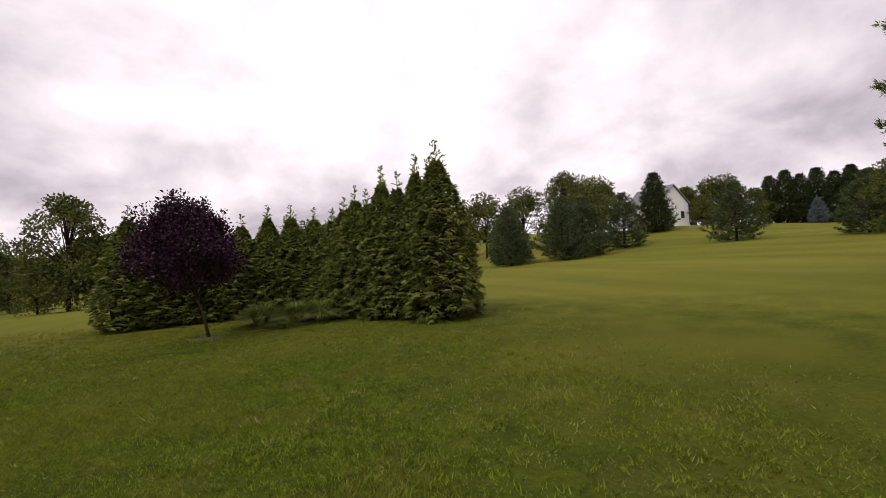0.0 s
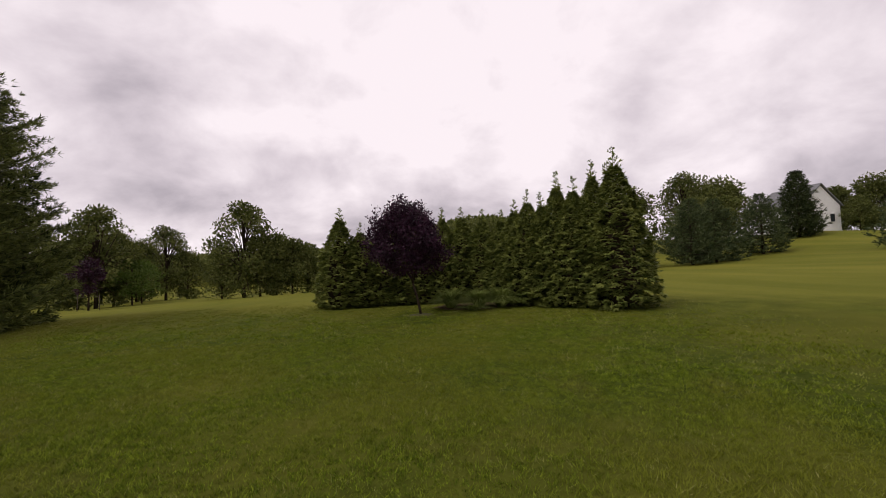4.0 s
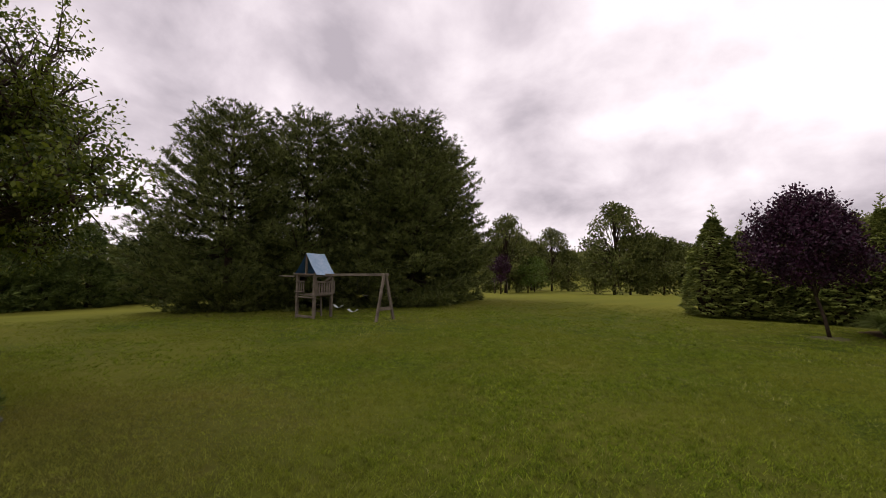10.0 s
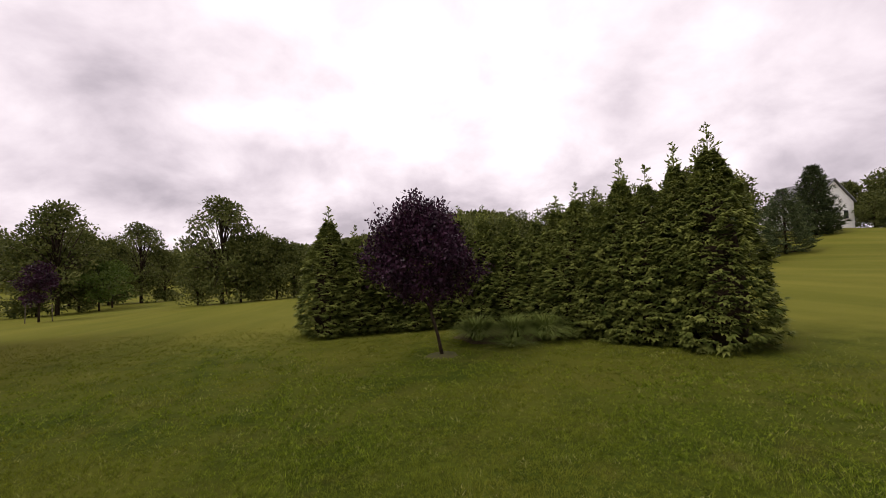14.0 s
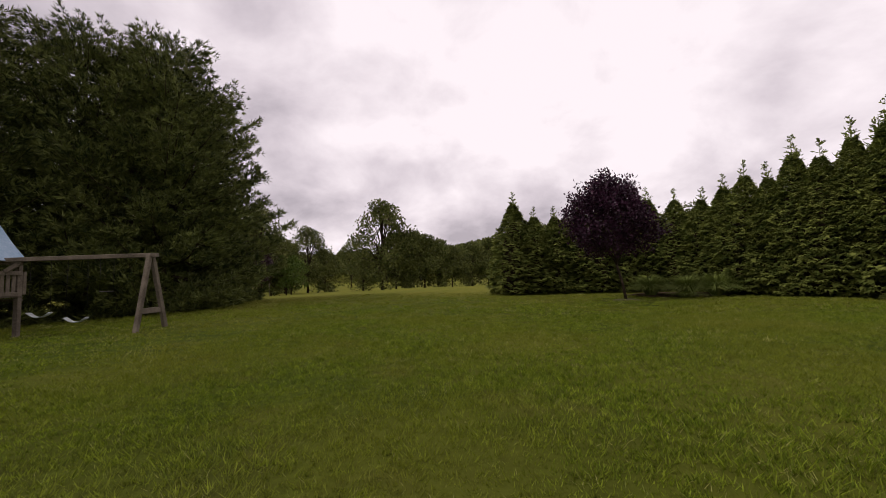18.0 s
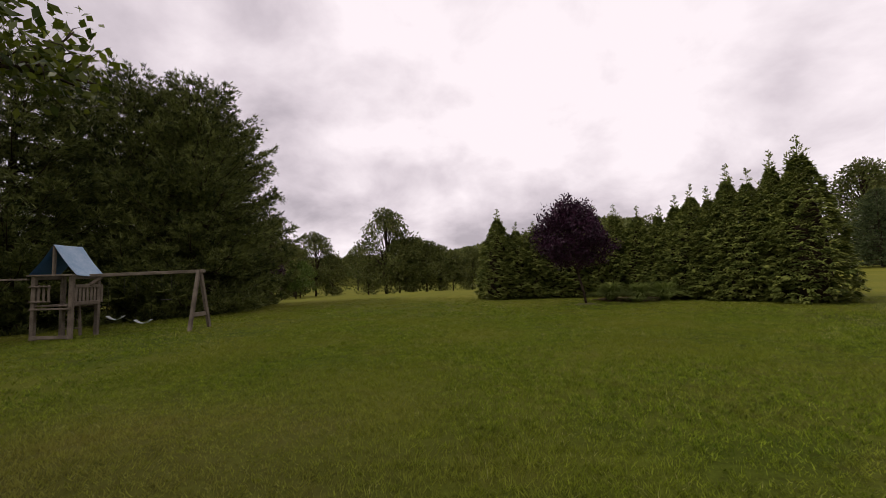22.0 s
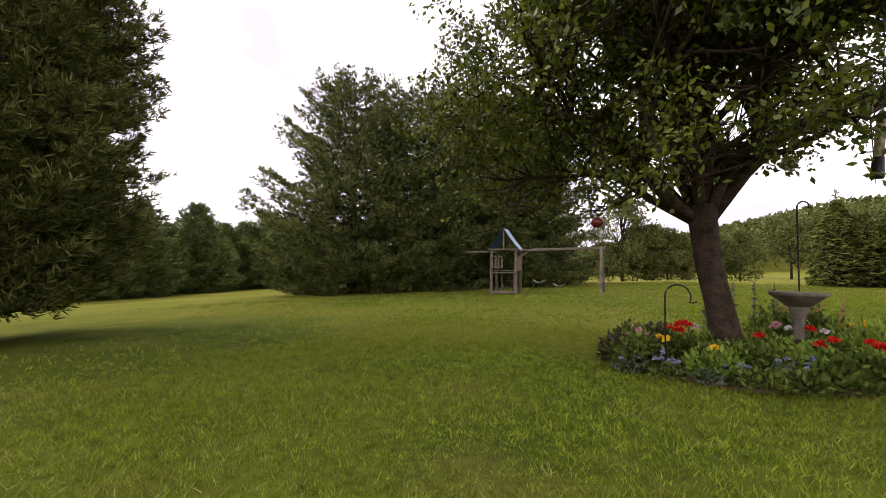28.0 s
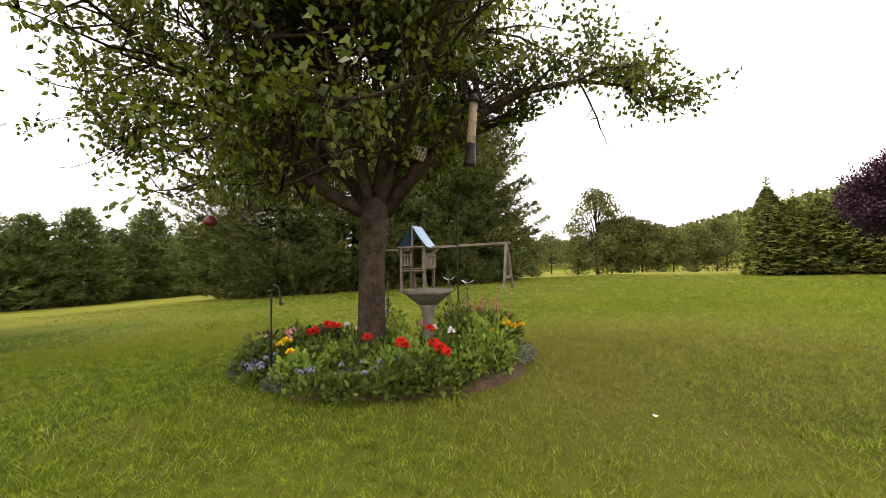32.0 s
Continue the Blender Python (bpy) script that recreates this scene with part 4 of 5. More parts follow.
# -- wooden play set --
def play_set():
    W, H, D = 0.95, 1.68, 0.9
    ps = thing("play_set", pose(-10.8, 9.9, on(-9.2, 10.3), 0, 0, 12), "weathered wooden play set with blue tent roof and swings", "play set")

    def bar(name, a, b, w, h, mat=WOOD, parent=ps, label=""):
        return part(name, beam_between(a, b, w, h), mat, parent, label)

    for x, y in ((0, 0), (W, 0), (0, D), (W, D)):
        bar("post", (x, y, -0.05), (x, y, H), 0.1, 0.1)
    for y in (-0.06, D + 0.06):
        bar("top_rail", (-0.12, y, H), (W + 0.12, y, H), 0.13, 0.045)
    for x in (-0.02, W + 0.02):
        bar("side_rail", (x, 0.0, H - 0.05), (x, D, H - 0.05), 0.045, 0.12)
    bar("arm", (-1.0, -0.06, H - 0.1), (-0.1, -0.06, H - 0.1), 0.1, 0.05)
    for i in range(8):
        bar("deck_board", (0.02 + i * 0.134, -0.04, 0.86), (0.02 + i * 0.134, D + 0.04, 0.86), 0.122, 0.03)
    for y in (-0.05, D + 0.05):
        bar("deck_beam", (-0.03, y, 0.78), (W + 0.03, y, 0.78), 0.12, 0.045)
    for z, k in ((0.98, 0), (1.38, 1)):
        bar("guard_rail", (-0.05, -0.075, z), (0.46, -0.075, z), 0.09, 0.035)
    for i in range(4):
        bar("guard_slat", (0.04 + i * 0.125, -0.055, 0.95), (0.04 + i * 0.125, -0.055, 1.42), 0.07, 0.022)
    for z in (0.92, 1.38):
        bar("guard_rail", (W + 0.075, 0.02, z), (W + 0.075, D, z), 0.035, 0.09)
    for i in range(8):
        bar("guard_slat", (W + 0.05, 0.08 + i * 0.13, 0.90), (W + 0.05, 0.08 + i * 0.13, 1.42), 0.022, 0.09)
    for z in (0.2, 0.45, 0.68):
        bar("ladder_rung", (0.30, 0.55, z), (0.75, 0.55, z), 0.06, 0.035)
    for x in (0.30, 0.75):
        bar("ladder_rail", (x, 0.60, 0.0), (x, 0.52, 0.86), 0.05, 0.07)
    bar("kick_board", (0.0, -0.04, 0.03), (W, -0.04, 0.03), 0.05, 0.09)
    # tent roof: ridge runs from front to back
    apex, mid = H + 0.80, W / 2
    for y in (0.0, D):
        bar("roof_post", (mid, y, H), (mid, y, apex), 0.05, 0.09)
    for sx, mat, lab in ((-1, TENTBLUE, "dark blue vinyl roof slope"), (1, TENTLIGHT, "pale blue vinyl roof slope")):
        n = 8
        v, f = [], []
        for i in range(n + 1):
            s = i / n
            for j in range(9):
                y = -0.04 + (D + 0.06) * j / 8
                v.append((mid + sx * (W / 2 + 0.14) * s, y, apex + 0.03 - (apex - H + 0.02) * (s + 0.05 * math.sin(math.pi * s)) - 0.03 * math.sin(math.pi * j / 8) * s))
        k = len(v)
        v += [(a, b, c - 0.012) for a, b, c in v]
        for i in range(n):
            for j in range(8):
                a = i * 9 + j
                f.append((a, a + 1, a + 10, a + 9))
                f.append((k + a, k + a + 9, k + a + 10, k + a + 1))
        part("roof_panel", (np.array(v), np.array(f)), mat, ps, lab)
    # swing beam and A-frame
    X1 = 4.0
    b = bar("swing_beam", (W - 0.15, 0.5, H - 0.02), (X1 + 0.14, 0.5, H + 0.06), 0.14, 0.09, label="grey timber swing beam")
    bar("corner_brace", (W + 0.02, 0.5, H - 0.3), (W + 0.42, 0.5, H - 0.05), 0.05, 0.09)
    for y, x in ((0.08, X1 - 0.03), (0.98, X1 + 0.10)):
        bar("frame_leg", (x, y, -0.05), (X1, 0.5 + (y - 0.5) * 0.09, H + 0.08), 0.09, 0.09)
    bar("frame_brace", (X1 + 0.0, 0.16, 0.52), (X1 + 0.06, 0.88, 0.52), 0.04, 0.12)
    for x, z in ((1.75, 0.42), (2.5, 0.30)):
        n = 9
        path = [(x + 0.22 * (i / 4 - 1), 0.5, z + 0.10 * (i / 4 - 1) ** 2) for i in range(n)]
        v, f = tube(path, [0.012] * n, 6)
        v = v.copy()
        v[:, 1] = 0.5 + (v[:, 1] - 0.5) * 6.5
        seat = part("swing_seat", (v, f), SWINGSEAT, ps, "pale curved strap swing seat")
        for sx in (-1, 1):
            part("chain", tube([(x + sx * 0.22, 0.5, z + 0.1), (x + sx * 0.215, 0.5, 1.0), (x + sx * 0.2, 0.5, H)], [0.004] * 3, 5), IRON, seat)
    tz = 0.95
    bar("trapeze_bar", (2.95, 0.5, tz), (3.25, 0.5, tz), 0.025, 0.025, IRON)
    for x in (2.96, 3.24):
        part("chain", tube([(x, 0.5, tz), (x, 0.5, H)], [0.004] * 2, 5), IRON, ps)


play_set()

# ---- pear tree and flower bed ----
PX, PY = -3.60, 0.50
rng = np.random.default_rng(12)
wood, ends = [], []
fork = np.array([-0.16, 0.35, 1.58])
wood.append(tube([(0.10, 0.03, -0.1), (0.07, 0.03, 0.12), (0.0, 0.10, 0.55), (-0.10, 0.22, 1.05), fork + (0, 0, 0.1)], [0.21, 0.155, 0.132, 0.13, 0.15], 14))
AX, DP = np.array([0.88, 0.47, 0.0]), np.array([-0.47, 0.88, 0.0])  # along and across the long side of the crown


def crown_floor(a):
    """Height of the crown's underside along its long side: low in the west, rising to the east."""
    return float(np.interp(a, [-4.2, -3.0, -2.0, -1.0, 0.1, 0.5, 0.9, 1.3, 2.1, 3.6], [2.25, 2.0, 1.75, 1.7, 2.0, 2.15, 2.5, 2.7, 2.85, 2.85]))


def pear_bound(q):
    a, d = float(q @ AX), float(q @ DP)
    return math.hypot(a / (2.0 if a > 0 else 2.95), d / (2.1 if a > -1.5 or d > 0 else 1.7)) < 1.02 - 0.07 * max(0, q[2] - 4) ** 1.3


# long, along, across, rise, thickness of each bough
BOUGHS = [(1.9, 0.75, 0.35, 1.25, 0.095), (1.7, 0.55, -0.55, 1.1, 0.08), (2.3, -0.9, -0.25, 0.85, 0.09), (2.4, -0.85, 0.45, 0.95, 0.09), (2.0, 0.0, 0.8, 1.2, 0.08),
          (2.1, 0.1, 0.0, 1.5, 0.105), (2.1, -0.35, -0.6, 1.2, 0.085), (2.4, -1.0, 0.05, 0.6, 0.06), (2.2, -0.5, 0.1, 1.5, 0.09)]
for ln, al, ac, lz, lr in BOUGHS:
    way = AX * al + DP * ac
    grow(fork + way * 0.08 + (0, 0, -0.12 + 0.1 * lz), way + (0, 0, lz), ln, lr * 0.8, 3, wood, ends, 0.74, 0.02, (5, 6), 0.68, 0.16, pear_bound, lambda q: crown_floor(float(q @ AX)))
# the long bough that reaches out to the east
reach = [fork + AX * a + DP * d + (0, 0, z) for a, d, z in ((0.05, 0, -0.05), (0.5, 0.05, 0.5), (1.0, 0.1, 0.98), (1.6, 0.15, 1.28), (2.2, 0.22, 1.40), (2.7, 0.3, 1.36), (3.05, 0.35, 1.2))]
wood.append(tube(reach, [0.09, 0.075, 0.06, 0.04, 0.028, 0.018, 0.006], 8))
for i, k in ((2, 3), (3, 3), (4, 4), (5, 7), (6, 6)):
    for _ in range(k):
        grow(reach[i], AX * 0.5 + rng.normal(size=3) * 0.5 + (0, 0, 0.25), 0.6 if i < 5 else 0.4, 0.016, 1 if i < 5 else 0, wood, ends, 0.7, 0.05, (2, 3), 0.6, 0.15, None, lambda q: 2.35)


def leafed(q):
    """Leaves stand in clumps on the outer wood, with gaps of sky between, and thin out to the east."""
    clump = math.sin(q[0] * 3.4 + 1) * math.sin(q[1] * 3.1) + math.sin(q[2] * 3.7 + q[0])
    return q[2] > 1.7 and (np.hypot(q[0] + 0.2, q[1]) > 0.7 or q[2] > 2.9) and clump > (-0.75 if q @ AX < 0.8 else -0.45)


ends = [(q, d) for q, d in ends if leafed(q)]
# short leafy shoots off the outer twigs
shoots = []
for q, d in ends[::3]:
    sd = unit(d * 0.5 + rng.normal(size=3) * 0.75 + (0, 0, -0.12))
    ln = 0.22 + 0.28 * rng.random()
    wood.append(tube([q, q + sd * ln * 0.5 + (0, 0, 0.01), q + sd * ln - (0, 0, 0.04)], [0.006, 0.004, 0.002], 3))
    shoots += [(q + sd * ln * t, sd) for t in (0.4, 0.7, 1.0)]
pear = thing("pear_tree", pose(PX, PY, on(PX, PY)), "spreading pear tree with rough dark bark in the flower bed", "tree")
part("trunk", merge(wood), BARK, pear, "dark furrowed leaning trunk and limbs")
part("crown", leafy(ends + shoots, 7, 0.070, 0.041, 0.062, PEARLEAF, 0.5), PEARLEAF, pear, "glossy green leaves with yellow-green lower sprays")

# an oval bed, longer from the south-west to the north-east
BX, BY = -3.35, 0.70
LONG, SHORT = 1.36, 1.02


def in_bed(x, y):
    """0 in the middle of the bed, 1 at its edge."""
    dx, dy = x - BX, y - BY
    return np.hypot((dx * 0.8 + dy * 0.6) / LONG, (dy * 0.8 - dx * 0.6) / SHORT)


def bz(x, y):
    return on(x, y, 0.02 + 0.10 * (1 - min(1.0, float(in_bed(x, y))) ** 2))


def in_oval(x, y):
    """Draws a place of the round planting plan into the oval."""
    dx, dy = x + 3.15, y - 0.45
    du, dv = (dx * 0.8 + dy * 0.6) * 0.93, (dy * 0.8 - dx * 0.6) * 0.70
    return BX + du * 0.8 - dv * 0.6, BY + du * 0.6 + dv * 0.8


ring, turns = np.meshgrid(np.linspace(0, 1, 8), np.linspace(0, 2 * np.pi, 56, endpoint=False), indexing="ij")
wobble = ring * (1 + 0.03 * np.sin(turns * 5) + 0.02 * np.sin(turns * 11))
du, dv = wobble * LONG * np.cos(turns), wobble * SHORT * np.sin(turns)
ex, ey = BX + du * 0.8 - dv * 0.6, BY + du * 0.6 + dv * 0.8
ez = gh(ex, ey) + 0.10 * (1 - ring**2) + 0.02 - 0.06 * (ring == 1) + 0.008 * np.sin(ex * 37) * np.sin(ey * 41)
ei = np.arange(8 * 56).reshape(8, 56)
ef = np.stack([ei[:-1], ei[1:], np.roll(ei[1:], -1, 1), np.roll(ei[:-1], -1, 1)], -1).reshape(-1, 4)
bed = new("flower_bed", fast_mesh("flower_bed", np.stack([ex, ey, ez], -1).reshape(-1, 3), ef, MULCH, True))
tagged(bed, "oval bed of dark mulch under the pear tree", "flower bed", kind="structure")


def bush(name, x, y, h, r, n, leaf, mat, label, flowers=(), category="plant", group="", upright=0.3):
    """A leafy bedding plant, with flower heads near its top."""
    x, y = in_oval(x, y)
    t = thing(name, pose(x, y, bz(x, y), 0, 0, rng.random() * 360), label, category, group)
    n, leaf, h, r = int(n * 1.4), leaf * 0.68, h * 0.86, r * 0.78
    o = unit(rng.normal(size=(n, 3)) * (1, 1, 0.8))
    o[:, 2] = np.abs(o[:, 2])
    p = o * np.array([r, r, h * 0.85]) * (0.55 + 0.45 * rng.random((n, 1)))
    v, f = diamonds(p, o + rng.normal(size=(n, 3)) * 0.5 + (0, 0, upright), leaf * (0.7 + 0.6 * rng.random(n)), leaf * 0.62, 0.1)
    part("stem", tube([(0, 0, -0.03), (0.02, 0.01, h * 0.5), (0.0, 0.03, h * 0.85)], [0.010, 0.007, 0.004], 5), GREENLEAF, t)
    part("leaves", fast_mesh("leaves", v, f, mat), mat, t)
    for fm, count, size, lab in flowers:
        for _ in range(count):
            a, q = rng.random() * 6.28, rng.random() ** 0.5 * 0.8
            c = np.array([math.cos(a) * r * q, math.sin(a) * r * q, h * (1.02 - 0.35 * q * q) + 0.02])
            m = 26
            d = unit(rng.normal(size=(m, 3)))
            d[:, 2] = np.abs(d[:, 2])
            part("flower", diamonds(c + d * size * 0.15, d + rng.normal(size=(m, 3)) * 0.35, size * 0.6, size * 0.45, 0.1), fm, t, lab)
    return t


SAGELEAF = material("sage_leaf", (0.06, 0.085, 0.05), (0.16, 0.19, 0.13), 0.7, 3, 0, 10, island=True, translucent=0.1)
GERANIUM = "leafy geranium with clusters of vermilion red flowers in the bed"
for x, y, k in [(-3.77, 0.06, 5), (-3.92, -0.03, 2), (-3.11, -0.29, 1), (-2.42, -0.41, 2), (-2.19, -0.28, 3), (-2.57, 0.34, 1)]:
    bush("red_geranium", x, y, 0.36, 0.25, 190, 0.085, GREENLEAF, GERANIUM, [(RED, k, 0.075, "red flower head")], group="bedding flowers")
for x, y, k, w in [(-4.22, -0.24, 3, 0), (-4.30, 0.02, 2, 0), (-2.89, 0.56, 3, 1), (-2.45, 0.33, 0, 1), (-3.85, 0.50, 0, 2)]:
    bush("pink_petunia", x, y, 0.33, 0.20, 110, 0.09, GREENLEAF, "bedding plant with pale pink and white blooms", ([(PINK, k, 0.065, "pink bloom")] if k else []) + ([(WHITE, w, 0.065, "white bloom")] if w else []), group="bedding flowers")
for x, y, k in [(-3.92, -0.41, 3), (-3.43, -0.77, 1), (-2.09, 0.89, 3), (-2.16, 1.15, 4), (-1.99, 0.64, 2)]:
    bush("marigold", x, y, 0.30 if x < -2.4 else 0.42, 0.14, 90, 0.07, GREENLEAF, "marigold plant with golden yellow flowers", [(YELLOW, k, 0.06, "yellow flower head")], group="bedding flowers")
for x, y, k in [(-4.21, -0.64, 6), (-3.79, -0.83, 7), (-3.42, -0.86, 0), (-3.19, -0.73, 6), (-2.92, -0.72, 0), (-2.81, -0.58, 2), (-2.66, -0.50, 6), (-2.57, -0.39, 5), (-2.50, -0.11, 0), (-3.94, -0.55, 2)]:
    bush("blue_lobelia", x, y, 0.13 + 0.03 * (k % 3), 0.17 + 0.02 * (k % 2), 150, 0.055, GREENLEAF if k % 2 else SAGELEAF, "low edging plant with small pale blue flowers" if k else "low grey-green edging plant without flowers", [(BLUE, k, 0.04, "pale blue flower tuft")] if k else (), group="edging plants")
for i, (x, y) in enumerate([(-3.10, 0.19), (-3.55, 0.42), (-2.66, -0.27), (-2.94, -0.25), (-3.27, -0.26), (-3.40, -0.62), (-3.49, -0.26), (-2.53, 0.04), (-2.84, 0.21), (-2.37, 0.36), (-2.16, 0.12)]):
    bush("leafy_perennial", x, y, (0.26, 0.34, 0.3)[i % 3], 0.25 + 0.03 * (i % 3), 190 + 40 * (i % 2), (0.09, 0.075, 0.105)[i % 3], LIMELEAF if i % 3 else GREENLEAF, "fresh yellow-green leafy perennial filling the bed" if i % 3 else "broad-leaved green perennial filling the bed", group="bed perennials")
for i, (x, y) in enumerate([(-4.39, 0.40), (-4.38, 0.17), (-4.43, -0.16), (-4.17, -0.49), (-4.13, 0.37)]):
    bush("dark_leaved_shrub", x, y, 0.44 + 0.06 * (i % 2), 0.27, 220, 0.10, DARKLEAF if i % 2 == 0 else GREENLEAF, "broad-leaved dark plant at the edge of the bed" if i % 2 == 0 else "bushy green plant at the edge of the bed", group="bed perennials")
for x, y, h in [(-2.38, -0.54, 0.2), (-2.68, -0.74, 0.18), (-2.11, -0.21, 0.24), (-2.99, -0.85, 0.17), (-4.31, 0.05, 0.46), (-4.27, 0.41, 0.42), (-4.09, -0.30, 0.4), (-4.14, 0.76, 0.38), (-3.70, -0.08, 0.3), (-3.48, 0.19, 0.26), (-2.55, 0.54, 0.3), (-3.17, 0.19, 0.28)]:
    bush("leafy_perennial", x, y, h, 0.27, 240, 0.09, GREENLEAF, "bushy green perennial with broad leaves", group="bed perennials")
for i, (x, y) in enumerate([(-3.45, 0.78), (-3.09, 0.98), (-2.96, 1.17), (-2.38, 0.71), (-2.14, 0.49), (-2.56, 0.73), (-3.48, 0.57), (-1.94, 0.36)]):
    bush("lime_perennial", x, y, 0.60 + 0.08 * (i % 3), 0.22, 170, 0.08, LIMELEAF if i % 3 != 2 else GREENLEAF, "upright yellow-green perennial behind the birdbath" if i % 3 != 2 else "upright green perennial behind the birdbath", group="bed perennials", upright=0.9)
for x, y in [(-2.29, 1.55), (-2.16, 1.33), (-2.51, 1.64), (-2.07, 1.07)]:
    bush("silver_lambs_ear", x, y, 0.16, 0.2, 300, 0.05, SILVERLEAF, "low clump of felted silver-grey leaves", group="bed perennials")
for x, y in [(-2.09, 0.50)]:
    x, y = in_oval(x, y)
    daylily = thing("daylily", pose(x, y, bz(x, y)) @ Matrix.Scale(0.42, 4), "clump of arching strap leaves at the bed's edge", "plant")
    part("leaves", fountain_grass(80, 0.85, 0.85, 0.05), None, daylily)
for x, y in [(-3.17, 1.46), (-2.95, 1.51), (-3.65, 0.89), (-3.39, 1.29)]:
    x, y = in_oval(x, y)
    t = thing("flower_spire", pose(x, y, bz(x, y)), "slender grey-green flower spire above the bed", "plant", "bed perennials")
    hh = 0.68 + 0.12 * ((x * 5) % 1)
    s_ = rng.random(70)
    q = np.stack([0 * s_, 0 * s_, hh * (0.25 + 0.75 * s_)], -1)
    part("stem", tube([(0, 0, -0.03), (0.01, 0, hh)], [0.006, 0.003], 5), GREENLEAF, t)
    part("leaves", diamonds(q, rng.normal(size=(70, 3)) * (1, 1, 0.3) + (0, 0, 0.6), 0.10 * (1.1 - s_), 0.03), SILVERLEAF, t)
for x, y in [(-2.61, 1.29), (-2.68, 1.55), (-2.92, 1.51), (-2.38, 1.20)]:
    x, y = in_oval(x, y)
    t = thing("astilbe", pose(x, y, bz(x, y)), "astilbe with faded pinkish red plumes", "plant", "bed perennials")
    m = 130
    o = unit(rng.normal(size=(m, 3)))
    part("leaves", diamonds(o * (0.2, 0.2, 0.16) + (0, 0, 0.2), o + (0, 0, 0.3), 0.1, 0.05), GREENLEAF, t)
    for k in range(4):
        a = k * 1.57 + x
        px, py, hh = math.cos(a) * 0.12, math.sin(a) * 0.12, 0.54 + 0.07 * (k % 3)
        s_ = rng.random(30)
        q = np.stack([px * (1 + s_ * 0.3), py * (1 + s_ * 0.3), 0.36 + (hh - 0.36) * s_], -1)
        part("plume", merge([tube([(px * 0.3, py * 0.3, 0), (px * 1.3, py * 1.3, hh)], [0.003, 0.002], 4), diamonds(q, rng.normal(size=(30, 3)) * (1, 1, 0.4) + (0, 0, 0.5), 0.04 * (1.2 - s_), 0.012)]), ASTILBE, t, "pinkish red feathery plume")

# -- birdbath --
bath = thing("birdbath", pose(-2.97, 0.68, bz(-2.97, 0.68) - 0.03) @ Matrix.Diagonal((0.76, 0.76, 1.04, 1)), "weathered concrete pedestal birdbath with a wide shallow bowl", "birdbath")
part("pedestal", spin([(0.0, 0), (0.15, 0), (0.15, 0.05), (0.12, 0.07), (0.105, 0.12), (0.068, 0.17), (0.058, 0.28), (0.062, 0.40), (0.085, 0.48), (0.13, 0.545), (0.0, 0.555)], 28), CONCRETE, bath)
part("bowl", spin([(0.0, 0.53), (0.12, 0.53), (0.21, 0.585), (0.285, 0.628), (0.305, 0.638), (0.305, 0.662), (0.275, 0.664), (0.20, 0.632), (0.0, 0.615)], 36), CONCRETE, bath, "shallow round concrete bowl")


# -- shepherd's hooks --
def hook(x, y, h, reach, turn, label):
    t = thing("shepherd_hook", pose(x, y, bz(x, y), 0, 0, turn), label, "garden hook", "shepherd hooks")
    arc = [(0, 0, -0.2), (0, 0, h * 0.5), (0, 0, h - reach * 0.5)]
    for i in range(1, 11):
        a = math.pi - i * math.pi * 1.15 / 10
        arc.append((reach / 2 + math.cos(a) * reach / 2, 0, h - reach * 0.5 + math.sin(a) * reach / 2))
    arc.append((reach * 1.08, 0, h - reach * 0.72))
    arc.append((reach * 1.22, 0, h - reach * 0.66))
    part("rod", tube(arc, [0.008] * len(arc), 6), IRON, t)


hook(-2.9, 1.1, 1.60, 0.10, -30, "thin tall black iron hook behind the birdbath")
hook(-4.05, -0.2, 0.80, 0.22, -15, "black iron hook with a curled arm at the bed's edge")

